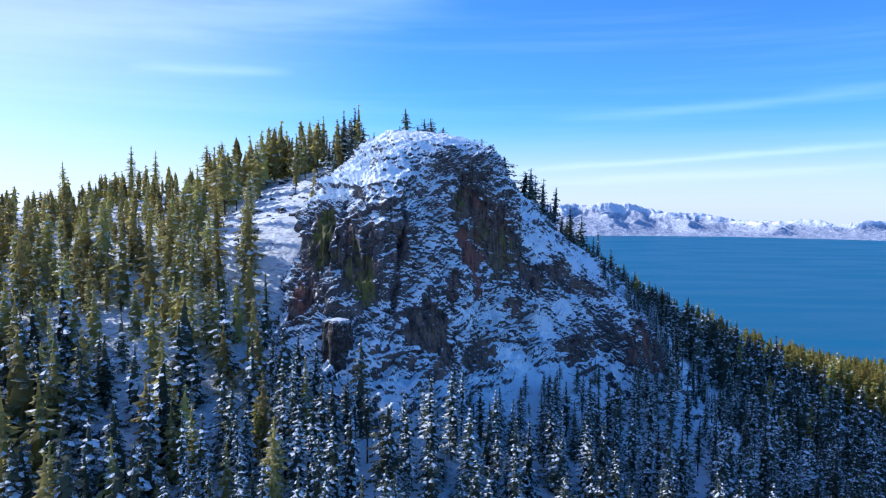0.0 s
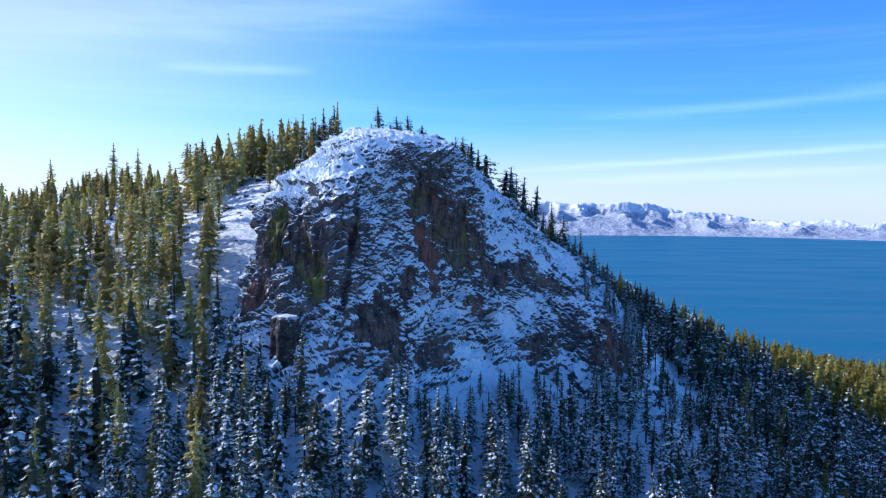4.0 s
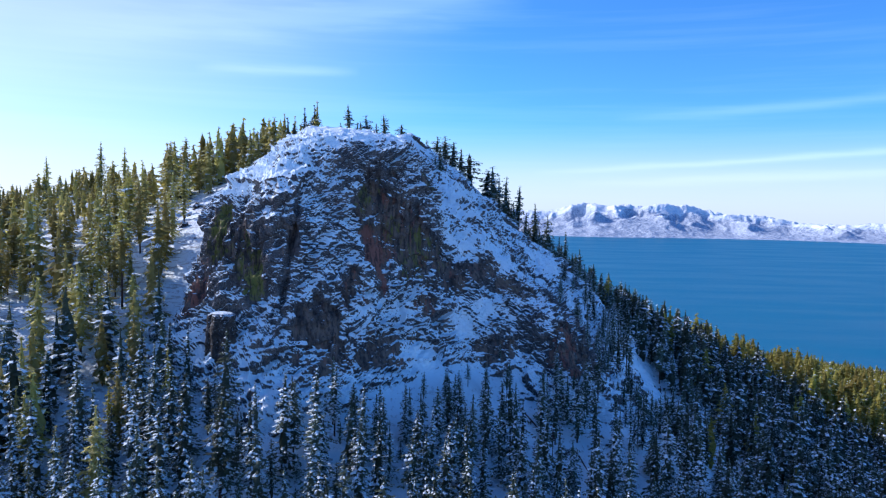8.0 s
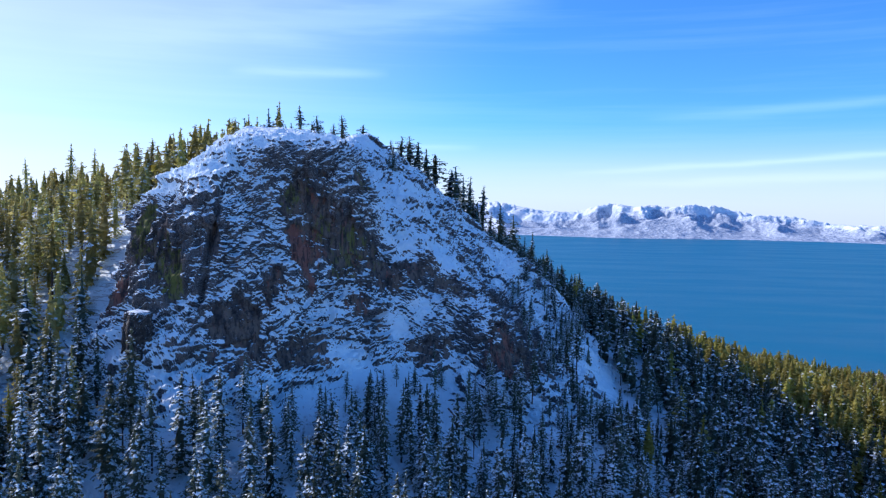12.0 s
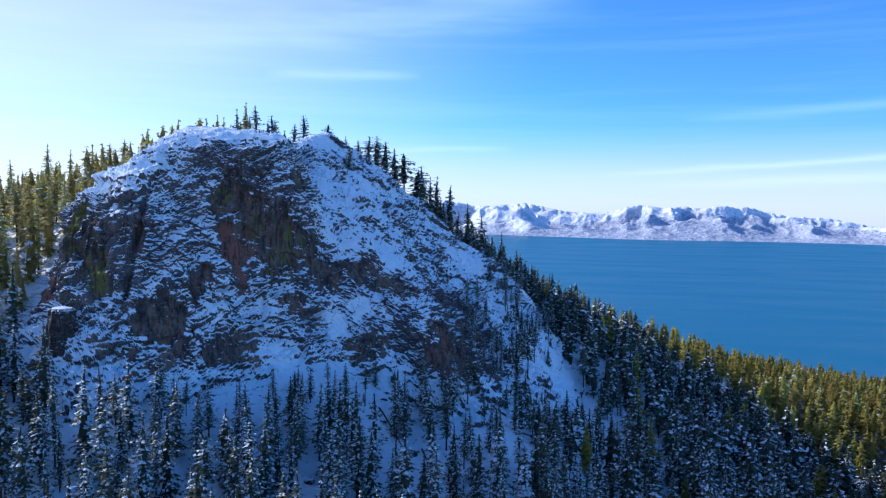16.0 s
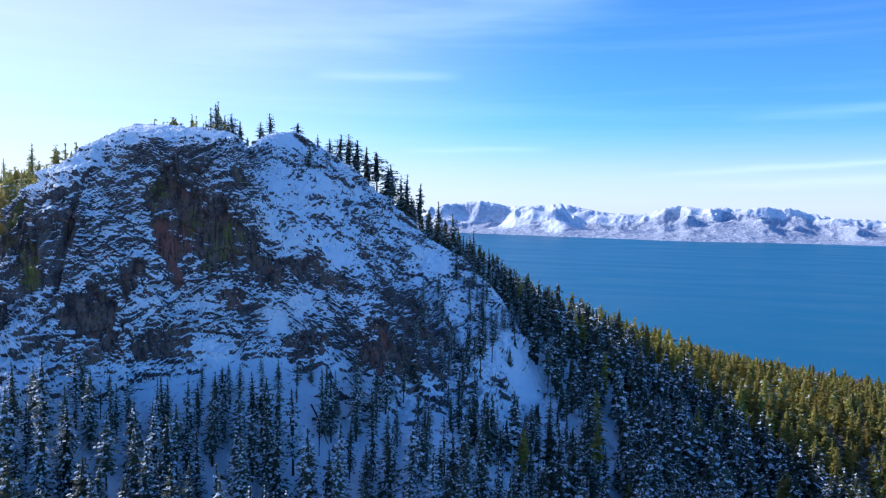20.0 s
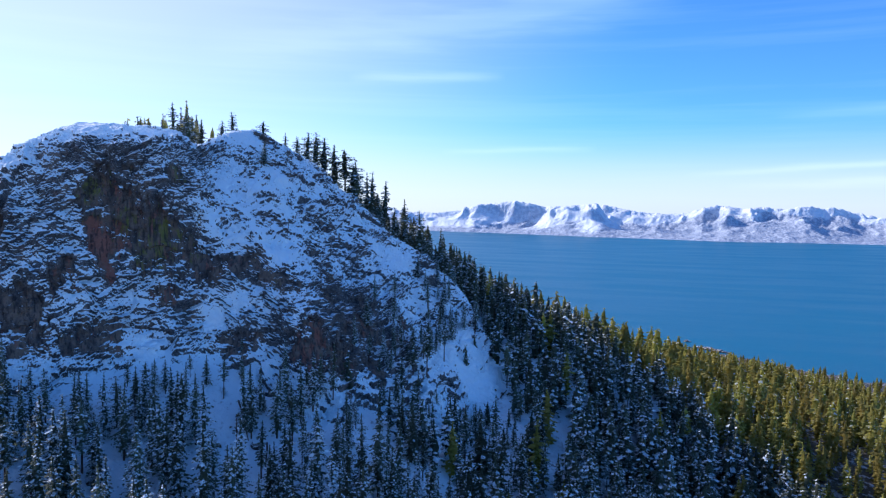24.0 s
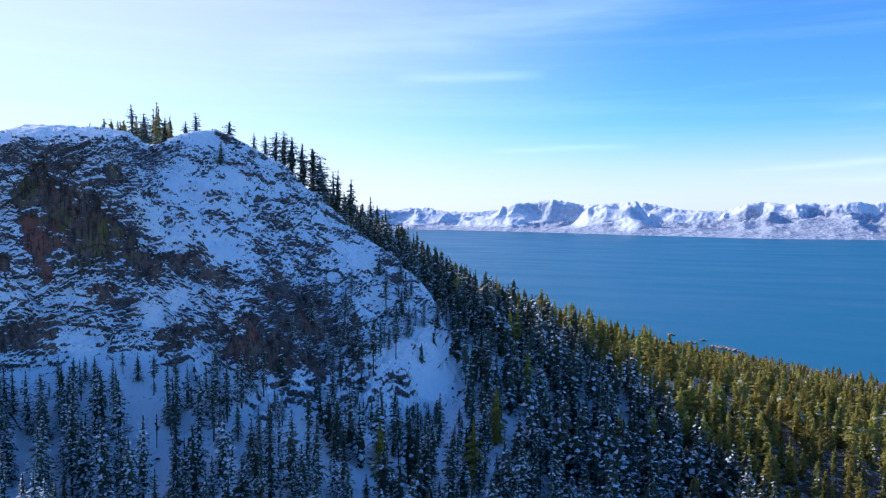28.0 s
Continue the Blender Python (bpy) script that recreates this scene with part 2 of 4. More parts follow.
def water_material():
    n = Nodes("lake_water")
    v = n.coords((0.25, 1.0, 1.0), (0, 0, radians(12)), world=True)
    waves = n.noise(n.coords((0.6, 1.0, 1.0), world=True), 0.25, 6, 0.65)
    wind = n.ramp(n.noise(v, 0.012, 5, 0.6), 0.35, 0.7)
    c = n.mix(wind, (0.011, 0.112, 0.204), (0.018, 0.150, 0.258))
    rough = n.math("ADD", 0.34, n.math("MULTIPLY", wind, 0.12))
    return n.finish(n.surface(c, rough, n.bump(waves, 0.8, 0.6), 0.30))


def mountain_material():
    n = Nodes("far_mountains")
    v = n.coords()
    up = n.up(n.add("ShaderNodeNewGeometry").outputs["Normal"])
    wood = n.add("ShaderNodeAttribute")
    wood.attribute_name = "woods"
    patch = n.noise(v, 0.03, 7, 0.68)
    trees = n.ramp(n.math("ADD", wood.outputs["Fac"], n.math("MULTIPLY", n.math("SUBTRACT", patch, 0.5), 1.3)), 0.35, 0.75)
    # distance haze is painted in: woods, bare rock and snow are tinted pale blue
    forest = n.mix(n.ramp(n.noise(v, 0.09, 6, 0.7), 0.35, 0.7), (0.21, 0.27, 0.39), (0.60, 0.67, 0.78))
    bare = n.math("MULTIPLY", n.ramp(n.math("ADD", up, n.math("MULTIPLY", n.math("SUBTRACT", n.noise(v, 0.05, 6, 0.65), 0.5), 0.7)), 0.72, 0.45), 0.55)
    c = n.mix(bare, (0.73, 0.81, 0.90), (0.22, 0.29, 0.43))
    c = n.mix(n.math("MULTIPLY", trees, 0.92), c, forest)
    return n.finish(n.surface(c, 0.85, n.bump(n.noise(v, 0.02, 6, 0.55), 1.0, 22), 0.1))


def foliage_material(name, dark, light, snowy):
    n = Nodes(name)
    v = n.coords()
    tone = n.add("ShaderNodeAttribute")
    tone.attribute_name = "tone"
    rnd = n.math("FRACT", n.math("ADD", n.add("ShaderNodeObjectInfo").outputs["Random"], tone.outputs["Fac"]))
    isl = n.add("ShaderNodeNewGeometry").outputs["Random Per Island"]
    c = n.mix(n.math("ADD", n.math("MULTIPLY", isl, 0.5), n.math("MULTIPLY", n.math("FRACT", n.math("MULTIPLY", rnd, 7.3)), 0.5)), dark, light)
    hue = n.add("ShaderNodeHueSaturation", Color=c)
    n.put(hue.inputs["Hue"], n.math("ADD", 0.475, n.math("MULTIPLY", rnd, 0.045)))
    n.put(hue.inputs["Value"], n.math("ADD", 0.78, n.math("MULTIPLY", rnd, 0.62)))
    c = hue.outputs["Color"]
    shade = n.surface(c, 0.7, None, 0.2)
    glow = n.add("ShaderNodeBsdfTranslucent", Color=n.mix(0.5, c, (light[0] * 1.45, light[1] * 1.4, light[2])))
    m = n.add("ShaderNodeMixShader", Fac=0.55)
    n.tree.links.new(shade, m.inputs[1])
    n.tree.links.new(glow.outputs[0], m.inputs[2])
    out = m.outputs[0]
    # snow rests on the tops of some tufts, more on one tree than on the next
    flat = n.math("ABSOLUTE", n.up(n.add("ShaderNodeNewGeometry").outputs["True Normal"]))
    pile = n.math("ADD", n.math("FRACT", n.math("MULTIPLY", isl, 5.7)), n.math("MULTIPLY", n.math("SUBTRACT", rnd, 0.5), 0.35))
    pile = n.math("ADD", pile, n.math("MULTIPLY", n.math("SUBTRACT", n.noise(v, 3.4, 3, 0.65), 0.5), 1.5))
    patch = n.math("MULTIPLY", n.ramp(pile, 1.0 - snowy, 1.25 - snowy), n.ramp(flat, 0.3, 0.55))
    m2 = n.add("ShaderNodeMixShader", Fac=n.math("MULTIPLY", patch, 0.88))
    n.tree.links.new(out, m2.inputs[1])
    n.tree.links.new(n.surface(SNOW, 0.8, None, 0.1), m2.inputs[2])
    return n.finish(m2.outputs[0])


def bark_material():
    n = Nodes("conifer_bark")
    c = n.mix(n.noise(n.coords((1, 1, 0.2)), 6, 5), (0.035, 0.026, 0.022), (0.13, 0.085, 0.06))
    return n.finish(n.surface(c, 0.9, n.bump(n.noise(n.coords((1, 1, 0.2)), 9, 4), 0.6, 0.05), 0.2))


def stone_material(name, a, b, snow_at):
    n = Nodes(name)
    v = n.coords()
    c = n.mix(n.ramp(n.noise(v, 0.8, 6), 0.35, 0.65), a, b)
    relief = n.noise(v, 1.4, 7, 0.65)
    normal = n.bump(relief, 0.9, 0.6)
    snow = n.ramp(n.math("ADD", n.up(n.bump(relief, 1.0, 0.5)), n.math("MULTIPLY", n.noise(v, 0.6, 4), 0.3)), snow_at, snow_at + 0.12)
    return n.finish(n.surface(n.mix(snow, c, SNOW), 0.88, normal, 0.25))


ROCK = rock_material()
GROUND = snow_ground_material()
WATER = water_material()
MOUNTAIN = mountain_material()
# needle colours hold the light: bright for sunny slopes, dark for shaded ones
LIT_GREEN = foliage_material("needles_green", (0.095, 0.115, 0.036), (0.460, 0.415, 0.105), 0.05)
LIT_FROSTED = foliage_material("needles_with_thin_frost", (0.150, 0.156, 0.070), (0.500, 0.465, 0.175), 0.26)
SHADED_DUSTED = foliage_material("needles_dusted_with_snow", (0.052, 0.072, 0.060), (0.150, 0.178, 0.120), 0.44)
SHADED_SNOWY = foliage_material("needles_under_snow", (0.042, 0.062, 0.052), (0.125, 0.150, 0.102), 0.66)
BARK = bark_material()
PILLAR = stone_material("dark_pillar_rock", (0.030, 0.028, 0.027), (0.085, 0.072, 0.060), 0.74)
SHORE = stone_material("shore_granite", (0.16, 0.14, 0.12), (0.34, 0.30, 0.26), 1.05)


UP = np.array([0.0, 0.0, 1.0])


# ---- noise and mesh helpers ----
def lattice(ix, iy, iz, seed):
    h = (ix * 374761393 + iy * 668265263 + iz * 1274126177 + seed * 974711) & 0xFFFFFFFF
    h = ((h ^ (h >> 13)) * 1274126177) & 0xFFFFFFFF
    h = ((h ^ (h >> 16)) * 2246822519) & 0xFFFFFFFF
    return ((h ^ (h >> 15)) & 0xFFFF) / 32767.5 - 1.0


def value_noise(p, seed=0):
    """Smooth noise in -1..1 at the rows of p."""
    i = np.floor(p).astype(np.int64)
    f = p - i
    f = f * f * f * (f * (f * 6 - 15) + 10)
    total = 0.0
    for dx in (0, 1):
        for dy in (0, 1):
            for dz in (0, 1):
                w = (f[..., 0] if dx else 1 - f[..., 0]) * (f[..., 1] if dy else 1 - f[..., 1]) * (f[..., 2] if dz else 1 - f[..., 2])
                total = total + w * lattice(i[..., 0] + dx, i[..., 1] + dy, i[..., 2] + dz, seed)
    return total


def fractal(p, octaves=4, seed=0, gain=0.5):
    total, amp, q = 0.0, 1.0, np.array(p, float)
    for k in range(octaves):
        total = total + amp * value_noise(q + 17.3 * k, seed + k)
        q, amp = q * 2.03, amp * gain
    return total


def blocks(p, seed=0):
    """Angular blocks: a random height in -1..1 for the nearest of scattered seeds, tilted a little across each block."""
    i = np.floor(p).astype(np.int64)
    best, value = np.full(p.shape[:-1], 9.0), np.zeros(p.shape[:-1])
    for dx in (-1, 0, 1):
        for dy in (-1, 0, 1):
            for dz in (-1, 0, 1):
                c = (i[..., 0] + dx, i[..., 1] + dy, i[..., 2] + dz)
                off = np.stack([c[k] + 0.5 + 0.48 * lattice(*c, seed + k + 1) for k in range(3)], -1) - p
                d = (off ** 2).sum(-1)
                near = d < best
                tilt = 0.8 * (off[..., 0] * lattice(*c, seed + 5) + off[..., 2] * (0.25 + 0.5 * lattice(*c, seed + 6)))
                value = np.where(near, lattice(*c, seed) + tilt, value)
                best = np.where(near, d, best)
    return value


def grid_mesh(name, pts, material, smooth=True):
    """A mesh object from an array rows x columns x 3."""
    r, c = pts.shape[:2]
    idx = np.arange(r * c).reshape(r, c)
    quads = np.stack([idx[:-1, :-1], idx[:-1, 1:], idx[1:, 1:], idx[1:, :-1]], -1).reshape(-1, 4)
    return poly_mesh(name, pts.reshape(-1, 3), quads, material, smooth)


def poly_mesh(name, verts, faces, material, smooth=False):
    """A mesh object from arrays of points and of faces that all have as many corners."""
    verts, faces = np.ascontiguousarray(verts, np.float32), np.ascontiguousarray(faces, np.int32)
    me = bpy.data.meshes.new(name)
    me.vertices.add(len(verts))
    me.vertices.foreach_set("co", verts.ravel())
    k = faces.shape[1]
    me.loops.add(faces.size)
    me.loops.foreach_set("vertex_index", faces.ravel())
    me.polygons.add(len(faces))
    me.polygons.foreach_set("loop_start", np.arange(0, faces.size, k, dtype=np.int32))
    me.polygons.foreach_set("use_smooth", np.full(len(faces), smooth))
    me.update(calc_edges=True)
    me.materials.append(material)
    return new(name, me)


def glide(knots, values, at):
    """Smooth interpolation (Catmull-Rom, uneven knots) of values (rows) at the places at."""
    knots, values, at = np.array(knots, float), np.array(values, float), np.clip(np.array(at, float), knots[0], knots[-1])
    shape = (-1,) + (1,) * (values.ndim - 1)
    step = (values[1:] - values[:-1]) / np.diff(knots).reshape(shape)
    slope = np.concatenate([step[:1], (step[1:] + step[:-1]) / 2, step[-1:]])
    i = np.clip(np.searchsorted(knots, at, "right") - 1, 0, len(knots) - 2)
    h = np.diff(knots)[i]
    t = ((at - knots[i]) / h).reshape((-1,) + (1,) * (values.ndim - 1))
    h = h.reshape(t.shape)
    return ((2 * t**3 - 3 * t**2 + 1) * values[i] + (t**3 - 2 * t**2 + t) * h * slope[i]
            + (3 * t**2 - 2 * t**3) * values[i + 1] + (t**3 - t**2) * h * slope[i + 1])


# ---- the hillside: one sheet of ground down to the shore ----
HILL_X = (-400, -220, -140, -90, -45, 0, 45, 85, 125, 190, 300, 460, 700)
HILL_Y = (0, 100, 160, 200, 240, 290, 335, 380, 470, 640, 790, 950)
HILL_LOW = [
    (75, 60, 54, 52, 49, 45, 38, 32, 25, 17, 9, 6, 1),
    (91, 80, 74, 71, 67, 60, 52, 44, 35, 24, 15, 9, 2),
    (102, 97, 94, 91, 86, 77, 64, 55, 44, 29, 22, 10, 3),
    (110, 109, 107, 107, 103, 90, 72, 63, 48, 31, 25, 9, 3),
    (118, 119, 119, 122, 129, 116, 88, 73, 50, 31, 25, 8, 3),
    (126, 127, 131, 137, 146, 140, 95, 66, 53, 29, 22, 7, 2),
]
HILL_HIGH = [
    (128, 131, 141, 149, 158, 160, 128, 85, 62, 31, 19, 7, 1),
    (127, 129, 138, 145, 148, 145, 121, 94, 74, 46, 24, 10, 1),
    (117, 112, 112, 110, 105, 98, 87, 76, 65, 45, 21, 7, -3),
    (69, 57, 51, 47, 41, 36, 30, 26, 22, 16, 7, -1, -10),
    (30, 16, 11, 8, 5, 3, 3, 2, 2, 1, -5, -12, -18),
    (12, -2, -6, -8, -9, -11, -12, -12, -13, -13, -15, -18, -23),
]


def hill(x, y):
    """The ground's height at arrays x, y."""
    x, y = np.atleast_1d(np.array(x, float)), np.atleast_1d(np.array(y, float))
    g = np.array(HILL_LOW + HILL_HIGH, float)

    def basis(knots, at):
        return glide(knots, np.eye(len(knots)), at)
    bx, by = basis(HILL_X, x.ravel()), basis(HILL_Y, y.ravel())
    z = np.einsum("ni,ij,nj->n", by, g, bx).reshape(x.shape)
    p = np.stack([x, y, np.zeros_like(x)], -1)
    return z + 1.3 * fractal(p / 22, 3, 5) + 0.35 * fractal(p / 4, 3, 9)


gx = np.concatenate([np.linspace(-700, -260, 40), np.linspace(-257, 300, 170), np.linspace(305, 760, 60)])
gy = np.concatenate([np.linspace(-300, 90, 40), np.linspace(92, 440, 150), np.linspace(446, 960, 80)])
GX, GY = np.meshgrid(gx, gy)
ground = grid_mesh("ground", np.stack([GX, GY, hill(GX, GY)], -1), GROUND)
tagged(ground, "steep snow-covered forest floor sloping down to the lake", "ground", kind="structure")

# ---- the lake: reaches the far shore and beyond the sides ----
wa = np.radians(np.linspace(-88, 88, 90))
wr = np.array([200, 500, 900, 1400, 2000, 2700, 3400, 4000, 4400, 4800])
LAKE = np.stack([100 + wr[:, None] * np.sin(wa), wr[:, None] * np.cos(wa), np.zeros((len(wr), len(wa)))], -1)
lake = grid_mesh("water", LAKE, WATER)
tagged(lake, "wide deep-blue lake with faint wind streaks", "lake", kind="structure")

# ---- far mountains over the lake ----
SKYLINE_AZ = (-60, -40, -24.7, -23, -21.3, -19.6, -16.9, -13.9, -12.4, -11.1, -8.8, -7.1, -5, -2.6, -1, 1, 3.2, 4.7, 6, 7.2, 8.4, 9.8, 11.2, 12.1, 12.8, 13.7, 15.5, 17.9, 20.3, 23.6, 25.4, 26.8, 28.5, 31, 45, 60)
SKYLINE_Z = (90, 105, 112, 126, 120, 134, 106, 117, 148, 164, 178, 151, 152, 165, 139, 120, 127, 160, 166, 151, 162, 153, 170, 160, 164, 147, 117, 110, 76, 70, 82, 56, 76, 70, 60, 60)
SHORE_AZ = (-60, -20, -12.5, -3.9, 5.9, 13, 20, 29.5, 60)
SHORE_R = (4450, 4350, 4090, 3770, 3560, 3690, 3750, 3660, 3600)
ma = np.concatenate([np.linspace(-60, -32, 60), np.linspace(-31.9, 35, 800), np.linspace(35.5, 60, 50)])
mv = np.linspace(0, 1, 80)
MA, MV = np.meshgrid(ma, mv)
m_sky = glide(SKYLINE_AZ, SKYLINE_Z, ma)[None]
m_shore = glide(SHORE_AZ, SHORE_R, ma)[None]
m_r = m_shore + (4790 - m_shore) * MV
m_xy = np.stack([m_r * np.sin(np.radians(MA)), m_r * np.cos(np.radians(MA)), 0 * MA], -1) / 350.0
m_xy = m_xy + 0.12 * np.stack([fractal(m_xy * 2, 2, 30), fractal(m_xy * 2, 2, 33), 0 * MA], -1)
ridged, amp, freq, weight = 0.0, 0.5, 1.0, 1.0
for octave in range(7):
    r = (1 - np.abs(value_noise(m_xy * freq + 7.7 * octave, 41 + octave))) ** 2
    ridged = ridged + amp * r * weight
    weight, amp, freq = np.clip(r * 1.6, 0, 1), amp * 0.44, freq * 2.1
crest = 0.80
rise = np.where(MV < crest, (MV / crest) ** 1.15, 1 - 0.5 * (MV - crest) / (1 - crest))
raw = rise * (0.08 + 1.2 * ridged)
line = ((raw * 150 - 139) * 4600 / m_r + 139).max(0)
line = np.convolve(np.pad(line, 4, "edge"), np.ones(9) / 9, "valid")
m_z = raw * 150 * (m_sky[0] / line)[None]
limit = (m_sky - 139) * m_r / 4600 + 139
m_z = limit + 6.0 - np.logaddexp(0, (limit + 6.0 - m_z) / 9.0) * 9.0 + 3 * np.exp(-((limit - m_z) / 9) ** 2) * value_noise(m_xy * 26, 99)
m_z = m_z - 3 * (1 - np.clip(MV * 20, 0, 1))
# woods climb the lower slopes, higher on the round hills of the right
m_wood = np.clip((0.32 + 0.42 / (1 + np.exp(-(MA - 2.0) / 1.2)) - m_z / m_sky + 0.16 * fractal(m_xy * 3.0, 4, 120, 0.6)) * 2.4 + 0.45, 0, 1)
m_rad = np.radians(MA)
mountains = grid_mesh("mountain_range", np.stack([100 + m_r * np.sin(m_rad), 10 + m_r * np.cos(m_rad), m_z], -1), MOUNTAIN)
mountains.data.attributes.new("woods", "FLOAT", "POINT").data.foreach_set("value", np.ascontiguousarray(m_wood.ravel(), np.float32))
tagged(mountains, "distant snow-covered mountain range along the far shore", "mountains", kind="structure")

# ---- the great rock: lofted over guide curves that run round it from the back left to the back right ----
CREST = [(-14, 312, 156), (-12, 294, 159), (-11, 281, 161), (-10, 272, 162), (-9, 276, 161.5), (-8, 282, 159.5), (-7, 289, 156.5), (-8, 304, 160), (-6, 320, 160), (0, 340, 155)]
CAP = [(-23, 294, 157), (-18, 274, 160), (-15, 260, 162.5), (-11, 254, 163.3), (-8, 262, 163.5), (-3, 272, 161), (-2, 281, 156.5), (-2, 303, 163.5), (2, 319, 163.5), (10, 339, 156)]
TOP = [(-26, 286, 158), (-22, 250, 161), (-18, 242, 163.5), (-13, 238, 163.3), (-5, 246, 163.6), (6, 258, 163), (5, 273, 159), (5, 300, 166.5), (9, 315, 166.3), (20, 335, 157)]
SHOULDER = [(-34, 262, 150), (-33, 226, 150), (-22, 219, 153), (-11, 216, 156), (5, 225, 157.5), (18, 244, 155), (11, 267, 150.5), (20, 286, 151.5), (25, 312, 150), (39, 338, 141)]
RIM = [(-39, 240, 141), (-38.5, 212, 139), (-26, 205, 140), (-11, 203, 139), (13, 225.5, 145), (25.5, 243, 138), (23, 256, 138), (38, 276, 132), (42, 309, 131), (59, 342, 123)]
MID = [(-40.5, 226, 131), (-37, 204, 126), (-24, 198, 120), (-8, 199, 120), (17, 229, 123), (28, 242, 118), (40, 250, 117), (54, 262, 113.5), (60, 306, 110), (76, 348, 111)]
LOW = [(-43, 220, 120), (-42, 199, 106), (-22, 191, 106), (-6, 192, 97), (18, 221, 101), (33, 237.5, 98), (49, 243, 100), (66, 249, 101), (76, 298, 91), (90, 348, 95)]
FOOT = [(-47, 212, 110), (-46, 190, 96), (-24, 181, 92), (-3, 181, 83), (20, 208, 84), (38, 226, 84), (55, 232, 84), (72, 240, 84), (90, 285, 78), (100, 342, 84)]
SKIRT = [(-56, 200, 96), (-52, 176, 78), (-26, 166, 74), (2, 166, 66), (28, 192, 66), (46, 212, 64), (66, 217, 63), (85, 223, 62), (108, 270, 52), (118, 332, 58)]
guides = np.array([CREST, CAP, TOP, SHOULDER, RIM, MID, LOW, FOOT, SKIRT], float)
# rows and columns are spread by length, closer where the rock is seen well
SHARE = (0.18, 0.4, 1.0, 1.15, 1.15, 1.15, 1.0, 0.3)
NU, NV = 740, 560
GN = guides.shape[1]
fine_u = np.linspace(0, GN - 1, 1200)
belt = glide(range(GN), guides[3:7].mean(0), fine_u)
run_u = np.r_[0, np.cumsum(np.linalg.norm(np.diff(belt, axis=0), axis=1))]
at_u = np.interp(np.linspace(0, run_u[-1], NU), run_u, fine_u)
rings = np.stack([glide(range(GN), g, at_u) for g in guides])
fine_v = np.linspace(0, 8, 500)
loft = glide(range(9), rings, fine_v)
seg = np.linalg.norm(np.diff(loft, axis=0), axis=2).mean(1) * np.interp(fine_v[:-1], np.arange(8) + 0.5, SHARE)
run_v = np.r_[0, np.cumsum(seg)]
at_v = np.interp(np.linspace(0, run_v[-1], NV), run_v, fine_v)
loft = glide(range(9), rings, at_v)


def normals(p):
    n = np.cross(np.gradient(p, axis=1), np.gradient(p, axis=0))
    n = n / np.maximum(np.linalg.norm(n, axis=2, keepdims=True), 1e-9)
    return n if n[p.shape[0] * 6 // 10, p.shape[1] // 2, 1] < 0 else -n


face = normals(loft)
